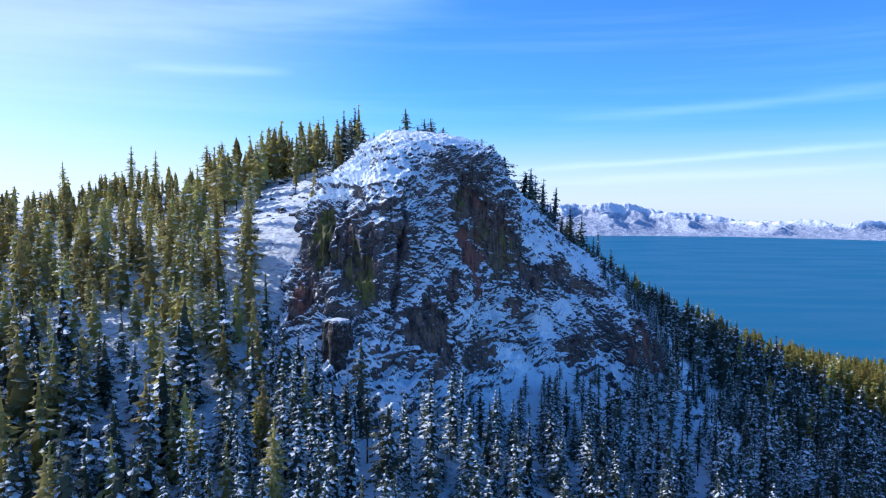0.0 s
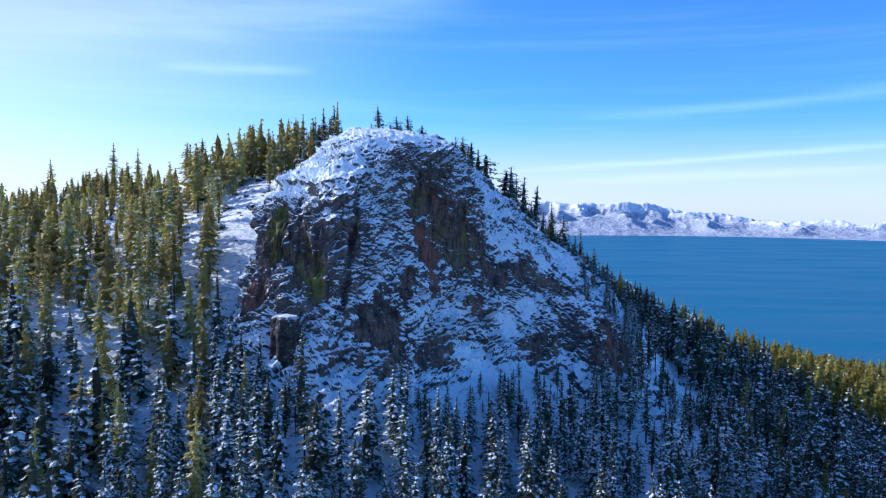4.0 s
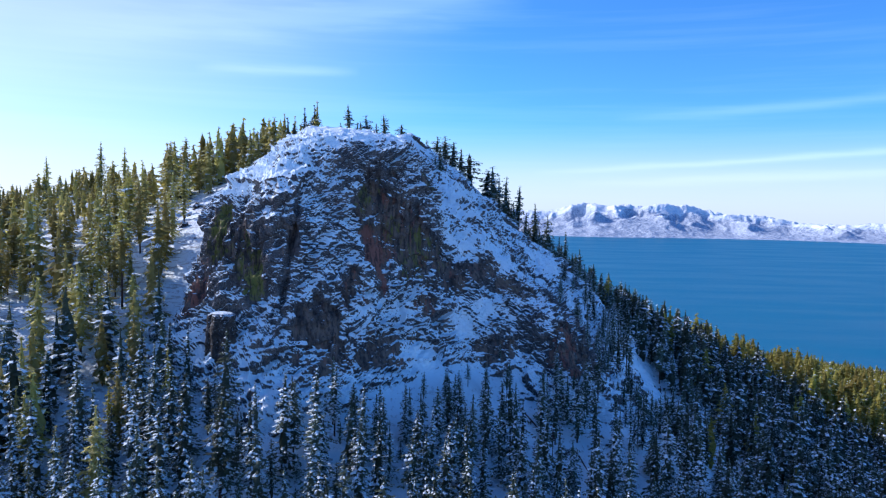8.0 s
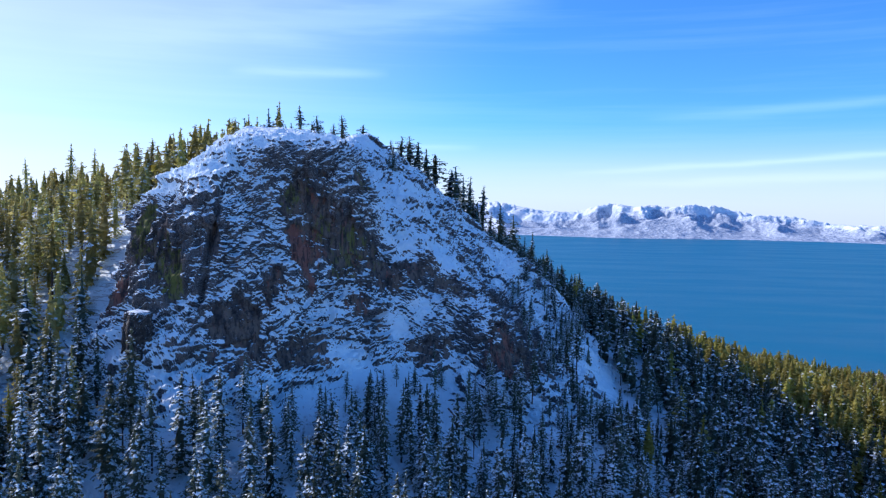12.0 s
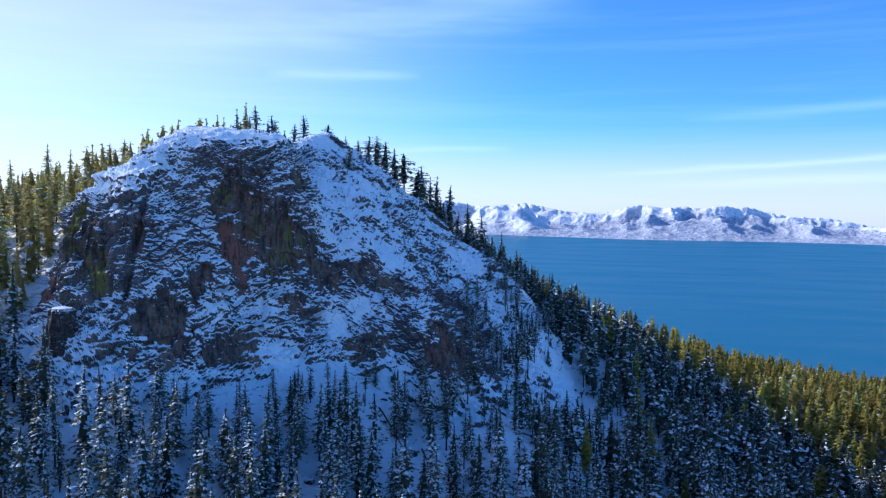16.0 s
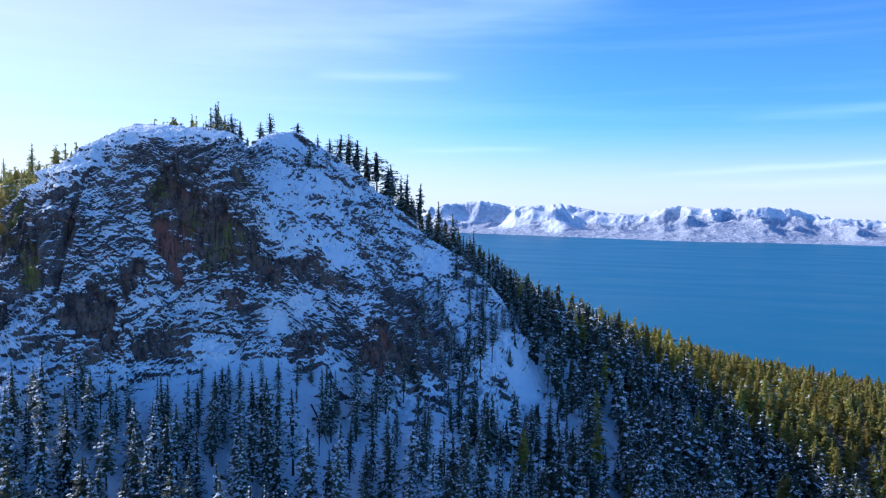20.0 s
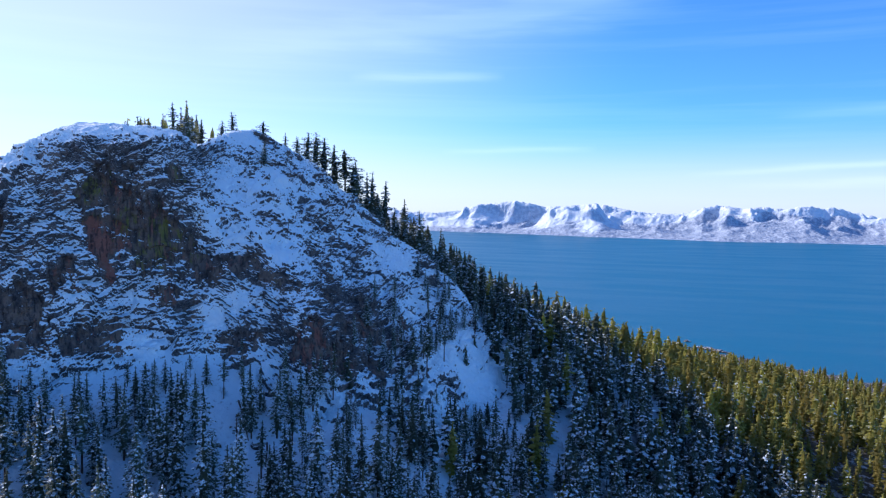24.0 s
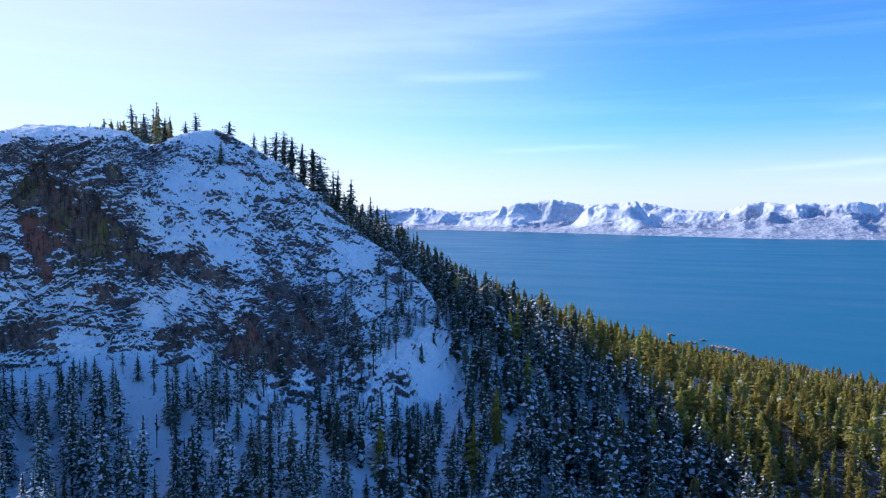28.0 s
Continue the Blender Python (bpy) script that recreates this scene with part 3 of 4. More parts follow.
# overhung bare faces: centre, half width, half height, depth, lichen, rust
FACES = (
    ((-33, 203, 127), 3.4, 13, 1.5, 0.9, 0.1), ((-26, 200, 127), 3, 12, 1.5, 0.6, 0.1), ((-36, 205, 113), 2.6, 9, 1.2, 0.2, 0.9), ((-20, 197, 118), 2.6, 7, 0.8, 1.0, 0.0), ((-11, 200, 132), 1.2, 8, 2.2, 0.2, 0.0),
    ((11.4, 223, 138), 6.5, 9, 3.4, 0.5, 0.3), ((20, 233, 126), 9, 10, 3.6, 0.75, 0.25), ((9, 219, 123), 4, 8, 2.2, 0.1, 0.9),
    ((2.2, 208, 116), 3.8, 6, 2.0, 0.1, 0.6), ((-2.5, 198, 103), 6.5, 9, 2.8, 0.25, 0.15), ((13, 213, 98), 11, 3.8, 2.4, 0.1, 0.1),
    ((65.4, 242, 94), 5.6, 9, 3.6, 0.15, 0.6), ((73.7, 248, 89), 4.2, 7.5, 2.8, 0.2, 0.2), ((37, 249, 119), 5.5, 4, 2.4, 0.1, 0.3),
    ((36, 269, 131), 5, 3, 2.0, 0.2, 0.1), ((51.5, 253, 112), 3.6, 4, 2.0, 0.3, 0.0), ((26, 253, 139), 6, 2.5, 2.0, 0.4, 0.0),
    ((9, 314, 163), 5, 2.0, 2.4, 0.1, 0.0), ((22, 236, 147), 3.5, 3.0, 1.5, 0.6, 0.0), ((7, 216, 141), 4, 5, 2.2, 0.7, 0.1), ((28, 262, 140), 4.5, 2.4, 2.2, 0.3, 0.1), ((-14, 202, 125), 2.0, 10, 1.6, 0.5, 0.0), ((41, 303, 131), 6.5, 3.4, 2.2, 0.0, 0.1), ((11, 315, 165), 6, 2.2, 1.6, 0.2, 0.1), ((24, 303, 151), 7, 2.8, 2.0, 0.0, 0.1),
    ((79, 289, 87), 4.2, 6, 2.0, 0.1, 0.6), ((80, 262, 84), 3, 6, 1.8, 0.1, 0.2), ((42, 237, 94), 6.5, 3.2, 2.0, 0.1, 0.1),
    ((16, 227, 131), 8, 11, 1.4, 0.5, 0.35), ((30, 241, 118), 4.5, 5, 1.6, 0.2, 0.2), ((24, 229, 111), 4.5, 4.5, 1.4, 0.15, 0.5), ((2, 206, 128), 2.4, 7, 1.2, 0.1, 0.3),
    ((60, 262, 103), 4, 5, 2.4, 0.1, 0.3), ((70, 270, 96), 4, 5, 2.2, 0.1, 0.5), ((66, 285, 100), 3.5, 4, 2.0, 0.1, 0.2), ((55, 275, 112), 4, 3, 2.0, 0.1, 0.1),
    ((48, 282, 122), 4, 2.5, 1.8, 0.2, 0.1), ((75, 300, 93), 3.5, 4, 1.8, 0.1, 0.3), ((30, 262, 137), 3, 2, 1.4, 0.2, 0.0), ((45, 252, 112), 3, 3, 1.6, 0.2, 0.1),
    ((-47, 206, 112), 2.6, 9, 1.2, 0.1, 0.1), ((-38, 200, 116), 3.2, 9, 1.0, 0.2, 0.7),
)
shelter, lichen, rust = np.zeros((3, NV, NU))
slope = face[..., 2].copy()
wobble = fractal(loft / np.array([4, 4, 6]), 5, 81, 0.7)
for centre, half, tall, depth, green, red in FACES:
    d = loft - np.array(centre)
    across = np.hypot(d[..., 0], d[..., 1])
    m = np.exp(-np.clip(np.abs(across / half / 1.25) ** 2.6 + np.abs(d[..., 2] / tall / 1.15) ** 2.6 + 0.9 * wobble, 0, 9) ** 2)
    way = face * np.array([1, 1, 0.0])
    loft = loft - way * (0.45 * depth * m * (0.35 + 0.65 * np.clip(d[..., 2] / tall, -0.6, 1.2)))[..., None]
    shelter, lichen, rust = np.maximum(shelter, m), np.maximum(lichen, m * green), np.maximum(rust, m * red)
# the sheer left cliff holds little snow
shelter = np.maximum(shelter, 0.30 * np.exp(-(((loft[..., 0] + 27) / 17) ** 4 + ((loft[..., 1] - 200) / 14) ** 4 + ((loft[..., 2] - 126) / 17) ** 4)))
# crags below the flank
shelter = np.maximum(shelter, 0.38 * np.exp(-(((loft[..., 0] - 70) / 19) ** 4 + ((loft[..., 1] - 268) / 26) ** 4 + ((loft[..., 2] - 100) / 15) ** 4)))
# broken outcrops over the whole flank
shelter = np.maximum(shelter, 0.55 * np.clip(0.25 + 1.9 * fractal(loft / np.array([7, 7, 5]), 4, 93, 0.6), 0, 1) * np.exp(-(((loft[..., 0] - 36) / 30) ** 4 + ((loft[..., 1] - 284) / 40) ** 4 + ((loft[..., 2] - 136) / 32) ** 4)))
# smooth ramps of drifted snow: centre and reach
RAMPS = ((26, 246, 135, 6), (33, 251, 127, 6), (42, 260, 119, 7), (20, 268, 148, 5), (26, 296, 149, 5), (36, 282, 136, 5), (23, 222, 93, 4.5),
         (32, 239, 101, 4.5), (40, 242, 105, 4.5), (47, 245, 111, 4.5), (-9, 236, 162, 6), (4, 264, 164, 8), (8, 300, 166, 8), (17, 205, 86, 5), (19, 219, 96, 3.5), (62, 328, 116, 8),
         (97, 325, 82, 8), (93, 304, 81, 6), (103, 310, 73, 11), (110, 322, 67, 11))
drift = np.zeros((NV, NU))
for x, y, z, reach in RAMPS:
    d = np.linalg.norm(loft - np.array((x, y, z)), axis=2) / reach
    drift = np.maximum(drift, np.exp(-np.clip(d ** 2 + 0.8 * wobble, 0, 9) ** 2))
face = normals(loft)
steep = 1 - np.clip(face[..., 2], 0, 1)
lump = (1.6 - 0.9 * np.clip((loft[..., 2] - 154) / 8, 0, 1)) * fractal(loft / 14, 3, 3) + 0.9 * (0.6 - np.abs(fractal(loft / 6.5, 3, 21)))
cols = 1.2 * (0.45 - np.abs(fractal(loft / np.array([2.8, 2.8, 14]), 3, 41))) * steep * (0.5 + 2.0 / (1 + np.exp((loft[..., 0] + 11) / 1.5)))
# beds arch over the dome and fall away to both sides; elsewhere a second set cuts across them
warp = np.stack([fractal(loft / 7, 3, 51 + k) for k in range(3)], -1)
arch = 10.0 * np.log(np.cosh((loft[..., 0] - 10) / 24))
bed = loft[..., 2] + arch - 0.12 * loft[..., 1] + 1.8 * warp[..., 2]
cross_bed = 0.75 * loft[..., 2] - 0.62 * loft[..., 0] + 0.25 * loft[..., 1] + 1.8 * warp[..., 0]
swing = np.clip(0.5 + 0.5 * np.maximum(np.tanh((loft[..., 2] - 150) / 8), np.tanh((loft[..., 0] - 32) / 10)) + 1.1 * fractal(loft / 12, 2, 87), 0, 1)
swing = swing * swing * (3 - 2 * swing)


def cells(p, seed):
    """A steady random number in -1..1 for each of scattered angular cells."""
    i = np.floor(p).astype(np.int64)
    best, value = np.full(p.shape[:-1], 9.0), np.zeros(p.shape[:-1])
    for dx in (-1, 0, 1):
        for dy in (-1, 0, 1):
            for dz in (-1, 0, 1):
                c = (i[..., 0] + dx, i[..., 1] + dy, i[..., 2] + dz)
                d = sum((c[k] + 0.5 + 0.45 * lattice(*c, seed + k + 1) - p[..., k]) ** 2 for k in range(3))
                value, best = np.where(d < best, lattice(*c, seed), value), np.minimum(d, best)
    return value


def ledges(height, thick, reach, seed):
    """Broken ledges: each bed stands out towards its upper edge and steps back over a short tread."""
    part = cells((loft + 0.8 * thick * warp) / (thick * reach), seed)
    p = height / thick + 1.4 * part
    f = p - np.floor(p)
    out = np.where(f < riser, f / riser, (1 - f) / (1 - riser)) - 0.5
    lively = np.clip(0.75 + 0.7 * cells((loft + 0.5 * warp) / (thick * reach * 0.8), seed + 7), 0.1, 1.3)
    return out * thick * lively


riser = np.clip(1 - face[..., 2] ** 2, 0.16, 0.84)      # share of a step that is its upright
lean = 0.30 + 0.45 * np.clip(face[..., 2], 0, 1)
huge = 1.3 * blocks(np.stack([loft[..., 0], loft[..., 1], bed], -1) / np.array([13.0, 13.0, 8.0]), 58)
big = 0.85 * lean * (ledges(bed, 5.2, 1.3, 160) * swing + ledges(cross_bed, 4.6, 1.3, 170) * (1 - swing))
mid = 0.6 * lean * (ledges(bed, 1.7, 1.3, 180) * swing + ledges(cross_bed, 1.6, 1.3, 190) * (1 - swing))
small = 1.5 * lean * (ledges(bed, 0.85, 1.6, 200) * swing + ledges(cross_bed, 0.8, 1.6, 210) * (1 - swing))
chips = 0.30 * blocks(loft / np.array([1.0, 1.0, 0.85]), 68) + 0.22 * blocks(np.stack([loft[..., 0], loft[..., 1], bed], -1) / np.array([2.6, 2.6, 1.9]), 78)
big = big + 0.7 * blocks(np.stack([loft[..., 0], loft[..., 1], bed], -1) / np.array([5.5, 5.5, 4.2]), 61) * (0.35 + 0.65 * steep)
grain = 0.10 * fractal(loft / 0.8, 2, 71, 0.6)
# finer relief fades where the columns crowd together at the top
crowd = np.clip(np.linalg.norm(np.gradient(loft, axis=1), axis=2) / 0.25, 0.08, 1)
bald = np.clip(1.6 * shelter - 0.25, 0, 1)
lively = np.clip(0.62 + 1.25 * fractal(loft / np.array([8, 8, 6]), 3, 93), 0.12, 1.35)
lively = np.maximum(lively, 0.95 * np.clip((loft[..., 2] - 140) / 10, 0, 1))
sheer = 1 / (1 + np.exp((loft[..., 0] + 11) / 1.5)) * np.clip((158 - loft[..., 2]) / 10, 0, 1)
rough = (1 - 0.8 * bald) * (1 - 0.7 * drift) * lively * (1 - 0.45 * sheer)
# the deep crack between the left cliff and the face
crack = 2.4 * np.exp(-((loft[..., 0] + 12 - 0.06 * (loft[..., 2] - 125) + 0.5 * warp[..., 0]) / 0.8) ** 2) * np.clip((143 - loft[..., 2]) / 6, 0, 1) * np.clip((loft[..., 2] - 106) / 8, 0, 1) * (loft[..., 1] < 214)
K = np.exp(-(((loft[..., 0] - 70) / 20) ** 4 + ((loft[..., 1] - 272) / 32) ** 4 + ((loft[..., 2] - 96) / 22) ** 4))
flatten = np.clip(0.30 + 1.7 * steep, 0.42, 1)
move = (lump * (1 - 0.5 * shelter) * (0.45 + 0.55 * np.clip(2.2 * steep, 0, 1)) + cols + (huge + big * crowd ** 0.5 * (1 + 0.5 * K)) * (1 - 0.6 * bald) * (1 - 0.4 * drift) * flatten
        + ((mid + small + chips) * np.maximum(rough, K * (1 - 0.8 * bald)) * flatten + grain) * crowd - crack)
loft = loft + face * move[..., None]
# how readily snow lies: on treads and gentle slopes, not on risers and sheltered walls
up = normals(loft)[..., 2]
calm = np.clip(slope, 0, 1)
lie = up + 0.45 * (calm - 0.42) + 0.55 * drift - 0.62 * bald + 0.30 * fractal(loft / 9, 3, 231) - 0.3 * np.minimum(crack, 1.5) + 0.12 * fractal(loft / 2.2, 2, 237)
lie = lie - 0.22 * np.exp(-(((loft[..., 0] + 27) / 16) ** 4 + ((loft[..., 1] - 203) / 16) ** 4 + ((loft[..., 2] - 124) / 20) ** 4))
lie = lie - 0.42 * K - 0.18 * np.clip((loft[..., 0] - 22) / 12, 0, 1) - 0.20 * np.clip((loft[..., 2] - 146) / 8, 0, 1)
lie = lie + 0.12 * np.exp(-(((loft[..., 0] - 8) / 26) ** 4 + ((loft[..., 2] - 108) / 24) ** 4)) * (1 - bald)
rock = tagged(new("rock_outcrop"), "huge dark volcanic rock dome with snow on its ledges", "rock")
ROCK_BASE = Matrix.Translation((20, 240, 80))
rock.matrix_basis = ROCK_BASE
v1, v2 = int(np.searchsorted(at_v, 3.35)), int(np.searchsorted(at_v, 6.4))
u1, u2 = int(np.searchsorted(at_u, 2.6)), int(np.searchsorted(at_u, 5.5))
for piece, (r0, r1, c0, c1), label in (
        ("summit_dome", (0, v1, 0, NU - 1), "rounded top under patchy snow"),
        ("left_cliff", (v1, v2, 0, u1), "sheer dark cliff with yellow-green lichen"),
        ("front_cliff", (v1, v2, u1, u2), "steep face with bare overhangs stained rust and green"),
        ("right_flank", (v1, v2, u2, NU - 1), "snowy flank broken by dark ledges"),
        ("rock_foot", (v2, NV - 1, 0, NU - 1), "")):
    cut = (slice(r0, r1 + 1), slice(c0, c1 + 1))
    ob = grid_mesh(piece, loft[cut], ROCK, smooth=False)
    for key, values in (("lie", lie), ("sheltered", bald), ("lichen", lichen), ("rust", rust)):
        ob.data.attributes.new(key, "FLOAT", "POINT").data.foreach_set("value", np.ascontiguousarray(values[cut].ravel(), np.float32))
    ob.parent = rock
    ob.matrix_parent_inverse = ROCK_BASE.inverted()
    tagged(ob, label)


def support(x, y):
    """The height of rock or ground, whichever is higher, at one place."""
    z = float(hill(x, y)[0])
    near = (np.abs(loft[..., 0] - x) < 0.6) & (np.abs(loft[..., 1] - y) < 0.6)
    return max(z, float(np.median(loft[..., 2][near]))) if near.any() else z


# ---- conifers ----
def conifer_arrays(seed, height, radius, clear, whorls, per, open_crown, gaps, tuft=0.5, sides=5, rings=5, core=0.26, cone=False):
    """Points and triangles of one tree: trunk, then a crown of boughs that carry small drooping tufts."""
    rng = np.random.RandomState(seed)
    lean = rng.uniform(-0.02, 0.02, 2)
    zs = np.linspace(0, 1, rings)
    rad = height * 0.011 * (1.05 - zs) + 0.02
    ang = np.linspace(0, 2 * np.pi, sides + 1)[:-1]
    tv = np.stack([np.outer(rad, np.cos(ang)) + (lean[0] * height * zs**2)[:, None], np.outer(rad, np.sin(ang)) + (lean[1] * height * zs**2)[:, None],
                   np.repeat(zs[:, None] * height * 0.97, sides, 1)], -1).reshape(-1, 3)
    tf = []
    for r in range(rings - 1):
        for k in range(sides):
            a, b, c, d = r * sides + k, r * sides + (k + 1) % sides, r * sides + sides + (k + 1) % sides, r * sides + sides + k
            tf += [(a, b, c), (a, c, d)]
    cv, cf = [], []

    def clump(c, out, side, size):
        """A roof-like tuft with needles hanging under it."""
        n = len(cv)
        tip = math.radians(rng.uniform(8, 42))
        along = out * math.cos(tip) - UP * math.sin(tip)
        across = side * math.cos(rng.uniform(-0.5, 0.5)) + UP * rng.uniform(-0.35, 0.35)
        sag = UP * size * rng.uniform(0.1, 0.3)
        cv.extend((c - along * size * 0.6, c + along * size * rng.uniform(0.5, 0.9), c + across * size * rng.uniform(0.4, 0.75) - sag, c - across * size * rng.uniform(0.4, 0.75) - sag))
        cf.extend(((n, n + 2, n + 1), (n, n + 1, n + 3)))
        if rng.rand() < 0.8:
            cv.extend((c - along * size * 0.55, c + along * size * 0.5, c - UP * size * rng.uniform(0.4, 0.9) + side * size * rng.uniform(-0.5, 0.5)))
            cf.append((n + 4, n + 5, n + 6))

    for w in range(whorls):
        s = (w + rng.uniform(0.1, 0.9)) / whorls
        if rng.rand() < gaps:
            continue
        z = height * (clear + (1 - clear) * s)
        if open_crown:
            shape = (1 - s) ** 0.42 * (0.55 + 0.45 * min(1, s * 3)) * rng.uniform(0.5, 1.2)
        elif cone:
            shape = (1 - s) ** 0.9 * (0.7 + 0.3 * min(1, s * 6)) * rng.uniform(0.75, 1.12)
        else:
            shape = min(1, (1 - s) / 0.66) ** 0.9 * (0.62 + 0.38 * min(1, s * 5)) * rng.uniform(0.72, 1.12)
        turn = rng.uniform(0, 6.28)
        n_br = per if s < 0.85 else max(3, per - 2)
        for b in range(n_br):
            if rng.rand() < gaps * 0.9:
                continue
            a = turn + 6.283 * b / n_br + rng.uniform(-0.45, 0.45)
            reach = radius * shape * rng.uniform(0.55, 1.2) + 0.16
            rise = rng.uniform(-0.1, 0.45) if open_crown else rng.uniform(-0.42, -0.02) + 0.5 * s * s
            out = np.array([math.cos(a), math.sin(a), 0.0])
            side = np.array([-math.sin(a), math.cos(a), 0.0])
            base = np.array([lean[0] * height * (z / height)**2, lean[1] * height * (z / height)**2, z + rng.uniform(-0.6, 0.6) * height * (1 - clear) / whorls])
            steps = max(1, int(reach / (tuft * 0.66) + 0.5))
            for k in range(steps):
                f = 0.08 + 0.92 * (k + 0.55) / steps
                clump(base + out * reach * f + UP * reach * (rise * f - 0.15 * f * f) + side * rng.uniform(-0.25, 0.25) * reach * f, out, side, tuft * rng.uniform(0.65, 1.25) * (0.5 + 0.5 * min(1.0, (1 - s) * 3)))
    # the inner mass of twigs that closes the crown
    n, m = len(cv), 7 if rings > 3 else 5
    for r in range(m + 1):
        s = r / m
        body = ((1 - s) ** 0.55 * (0.5 + 0.5 * min(1, s * 3)) if open_crown else min(1, (1 - s) / 0.66) ** 0.9 * (0.55 + 0.45 * min(1, s * 4))) * radius * core
        z = height * (clear + (0.97 - clear) * s)
        for k in range(6):
            a, q = 1.047 * k + 0.5 * r, body * rng.uniform(0.35, 1.5) + 0.03
            cv.append(np.array([lean[0] * height * (z / height)**2 + q * math.cos(a), lean[1] * height * (z / height)**2 + q * math.sin(a), z + rng.uniform(-0.3, 0.3) * height / m * (r < m)]))
    for r in range(m):
        for k in range(6):
            a, b = n + 6 * r + k, n + 6 * r + (k + 1) % 6
            cf.extend(((a, b, b + 6), (a, b + 6, a + 6)))
    top = np.array([lean[0] * height, lean[1] * height, height])
    for k in range(4):
        a, n = rng.uniform(0, 6.28), len(cv)
        q = np.array([math.cos(a), math.sin(a), 0]) * 0.16
        cv.extend((top, top - UP * 1.1 + q, top - UP * 0.8 - q))
        cf.append((n, n + 1, n + 2))
    return tv, np.array(tf), np.array(cv), np.array(cf)


def tree(name, label, category, group, material, shape):
    tv, tf, cv, cf = conifer_arrays(*shape)
    ob = tagged(new(name), label, category, group)
    for piece, v, f, m in (("trunk", tv, tf, BARK), ("crown", cv, cf, material)):
        part_ob = poly_mesh(piece, v, f, m, piece == "trunk")
        part_ob.parent = ob
    return ob


#        seed, height, radius, clear, whorls, per, round, gaps
FIR = [(1, 16, 2.9, 0.08, 25, 6, False, 0.05, 0.54, 5, 5, 0.22, True), (2, 16, 1.85, 0.12, 25, 6, False, 0.08, 0.48), (3, 16, 3.3, 0.12, 23, 6, False, 0.08, 0.58, 5, 5, 0.22, True), (4, 16, 1.65, 0.22, 24, 6, False, 0.10, 0.46),
       (5, 16, 2.5, 0.06, 24, 6, False, 0.10, 0.54, 5, 5, 0.22, True), (6, 16, 2.0, 0.16, 24, 6, False, 0.05, 0.50)]
PINE = [(11, 16, 2.7, 0.16, 20, 6, True, 0.10, 0.58), (12, 16, 2.4, 0.28, 19, 6, True, 0.12, 0.56), (13, 16, 2.9, 0.36, 16, 6, True, 0.14, 0.62), (14, 16, 2.3, 0.12, 22, 6, True, 0.10, 0.56),
        (15, 16, 2.5, 0.44, 14, 6, True, 0.12, 0.60), (16, 16, 2.6, 0.10, 22, 6, True, 0.08, 0.58)]
SAP = [(21, 6, 1.2, 0.03, 14, 5, False, 0.05, 0.36), (22, 5, 1.1, 0.05, 12, 5, True, 0.1, 0.36)]
kinds = {
    "green_fir": [tree("fir_tree", "tall green fir with a narrow pointed crown", "fir tree", "firs of the hillside", LIT_GREEN, s) for s in FIR],
    "green_pine": [tree("pine_tree", "sunlit green pine with an open crown and bare lower trunk", "pine tree", "pines of the hillside", LIT_GREEN, s) for s in PINE],
    "frosted_fir": [tree("fir_tree", "tall olive-green fir with a thin frost on its sunny crown", "fir tree", "firs of the sunny slope", LIT_FROSTED, s) for s in FIR],
    "frosted_pine": [tree("pine_tree", "olive-green pine with an open frosted crown and bare lower trunk", "pine tree", "pines of the sunny slope", LIT_FROSTED, s) for s in PINE],
    "dusted_fir": [tree("fir_tree", "fir in shade-dark colour, lightly dusted with snow", "fir tree", "snow-dusted firs", SHADED_DUSTED, s) for s in FIR],
    "dusted_pine": [tree("pine_tree", "pine in shade-dark colour, lightly dusted with snow", "pine tree", "snow-dusted pines", SHADED_DUSTED, s) for s in PINE],
    "snowy_fir": [tree("fir_tree", "slender fir with snow lying on every branch", "fir tree", "snow-laden firs", SHADED_SNOWY, s) for s in FIR],
    "sapling": [tree("young_fir", "small young fir half covered in snow", "young tree", "young firs", SHADED_DUSTED, s) for s in SAP],
}
used = {k: [False] * len(v) for k, v in kinds.items()}
rng = np.random.RandomState(7)


def cap(x, y, height):
    """Trees right below the rock stay low, so that its foot and the snow chutes show."""
    if -8 < x < 78 and 190 < y < 262:
        return min(height, max(5.5, 93 - float(hill(x, y)[0])))
    if 78 <= x < 125 and 215 < y < 300:
        return min(height, max(5.5, 83 - 0.1 * (x - 78) - float(hill(x, y)[0])))
    return height


def plant(kind, x, y, height, which=None):
    """One tree of a kind on the ground or rock at x, y."""
    i = int(rng.randint(len(kinds[kind]))) if which is None else which
    proto = kinds[kind][i]
    base = 16.0 if kind != "sapling" else 5.5
    s = height / base
    m = pose(x, y, support(x, y) - 0.25, 0, 0, rng.uniform(0, 360)) @ Matrix.Diagonal((s * (wide := rng.uniform(0.9, 1.3) if which is None else rng.uniform(1.5, 1.8)), s * wide, s, 1))
    if used[kind][i]:
        return copy_thing(proto, m @ Matrix.Diagonal((1 / proto.scale[0], 1 / proto.scale[1], 1 / proto.scale[2], 1)))
    used[kind][i] = True
    proto.matrix_basis = m
    return proto


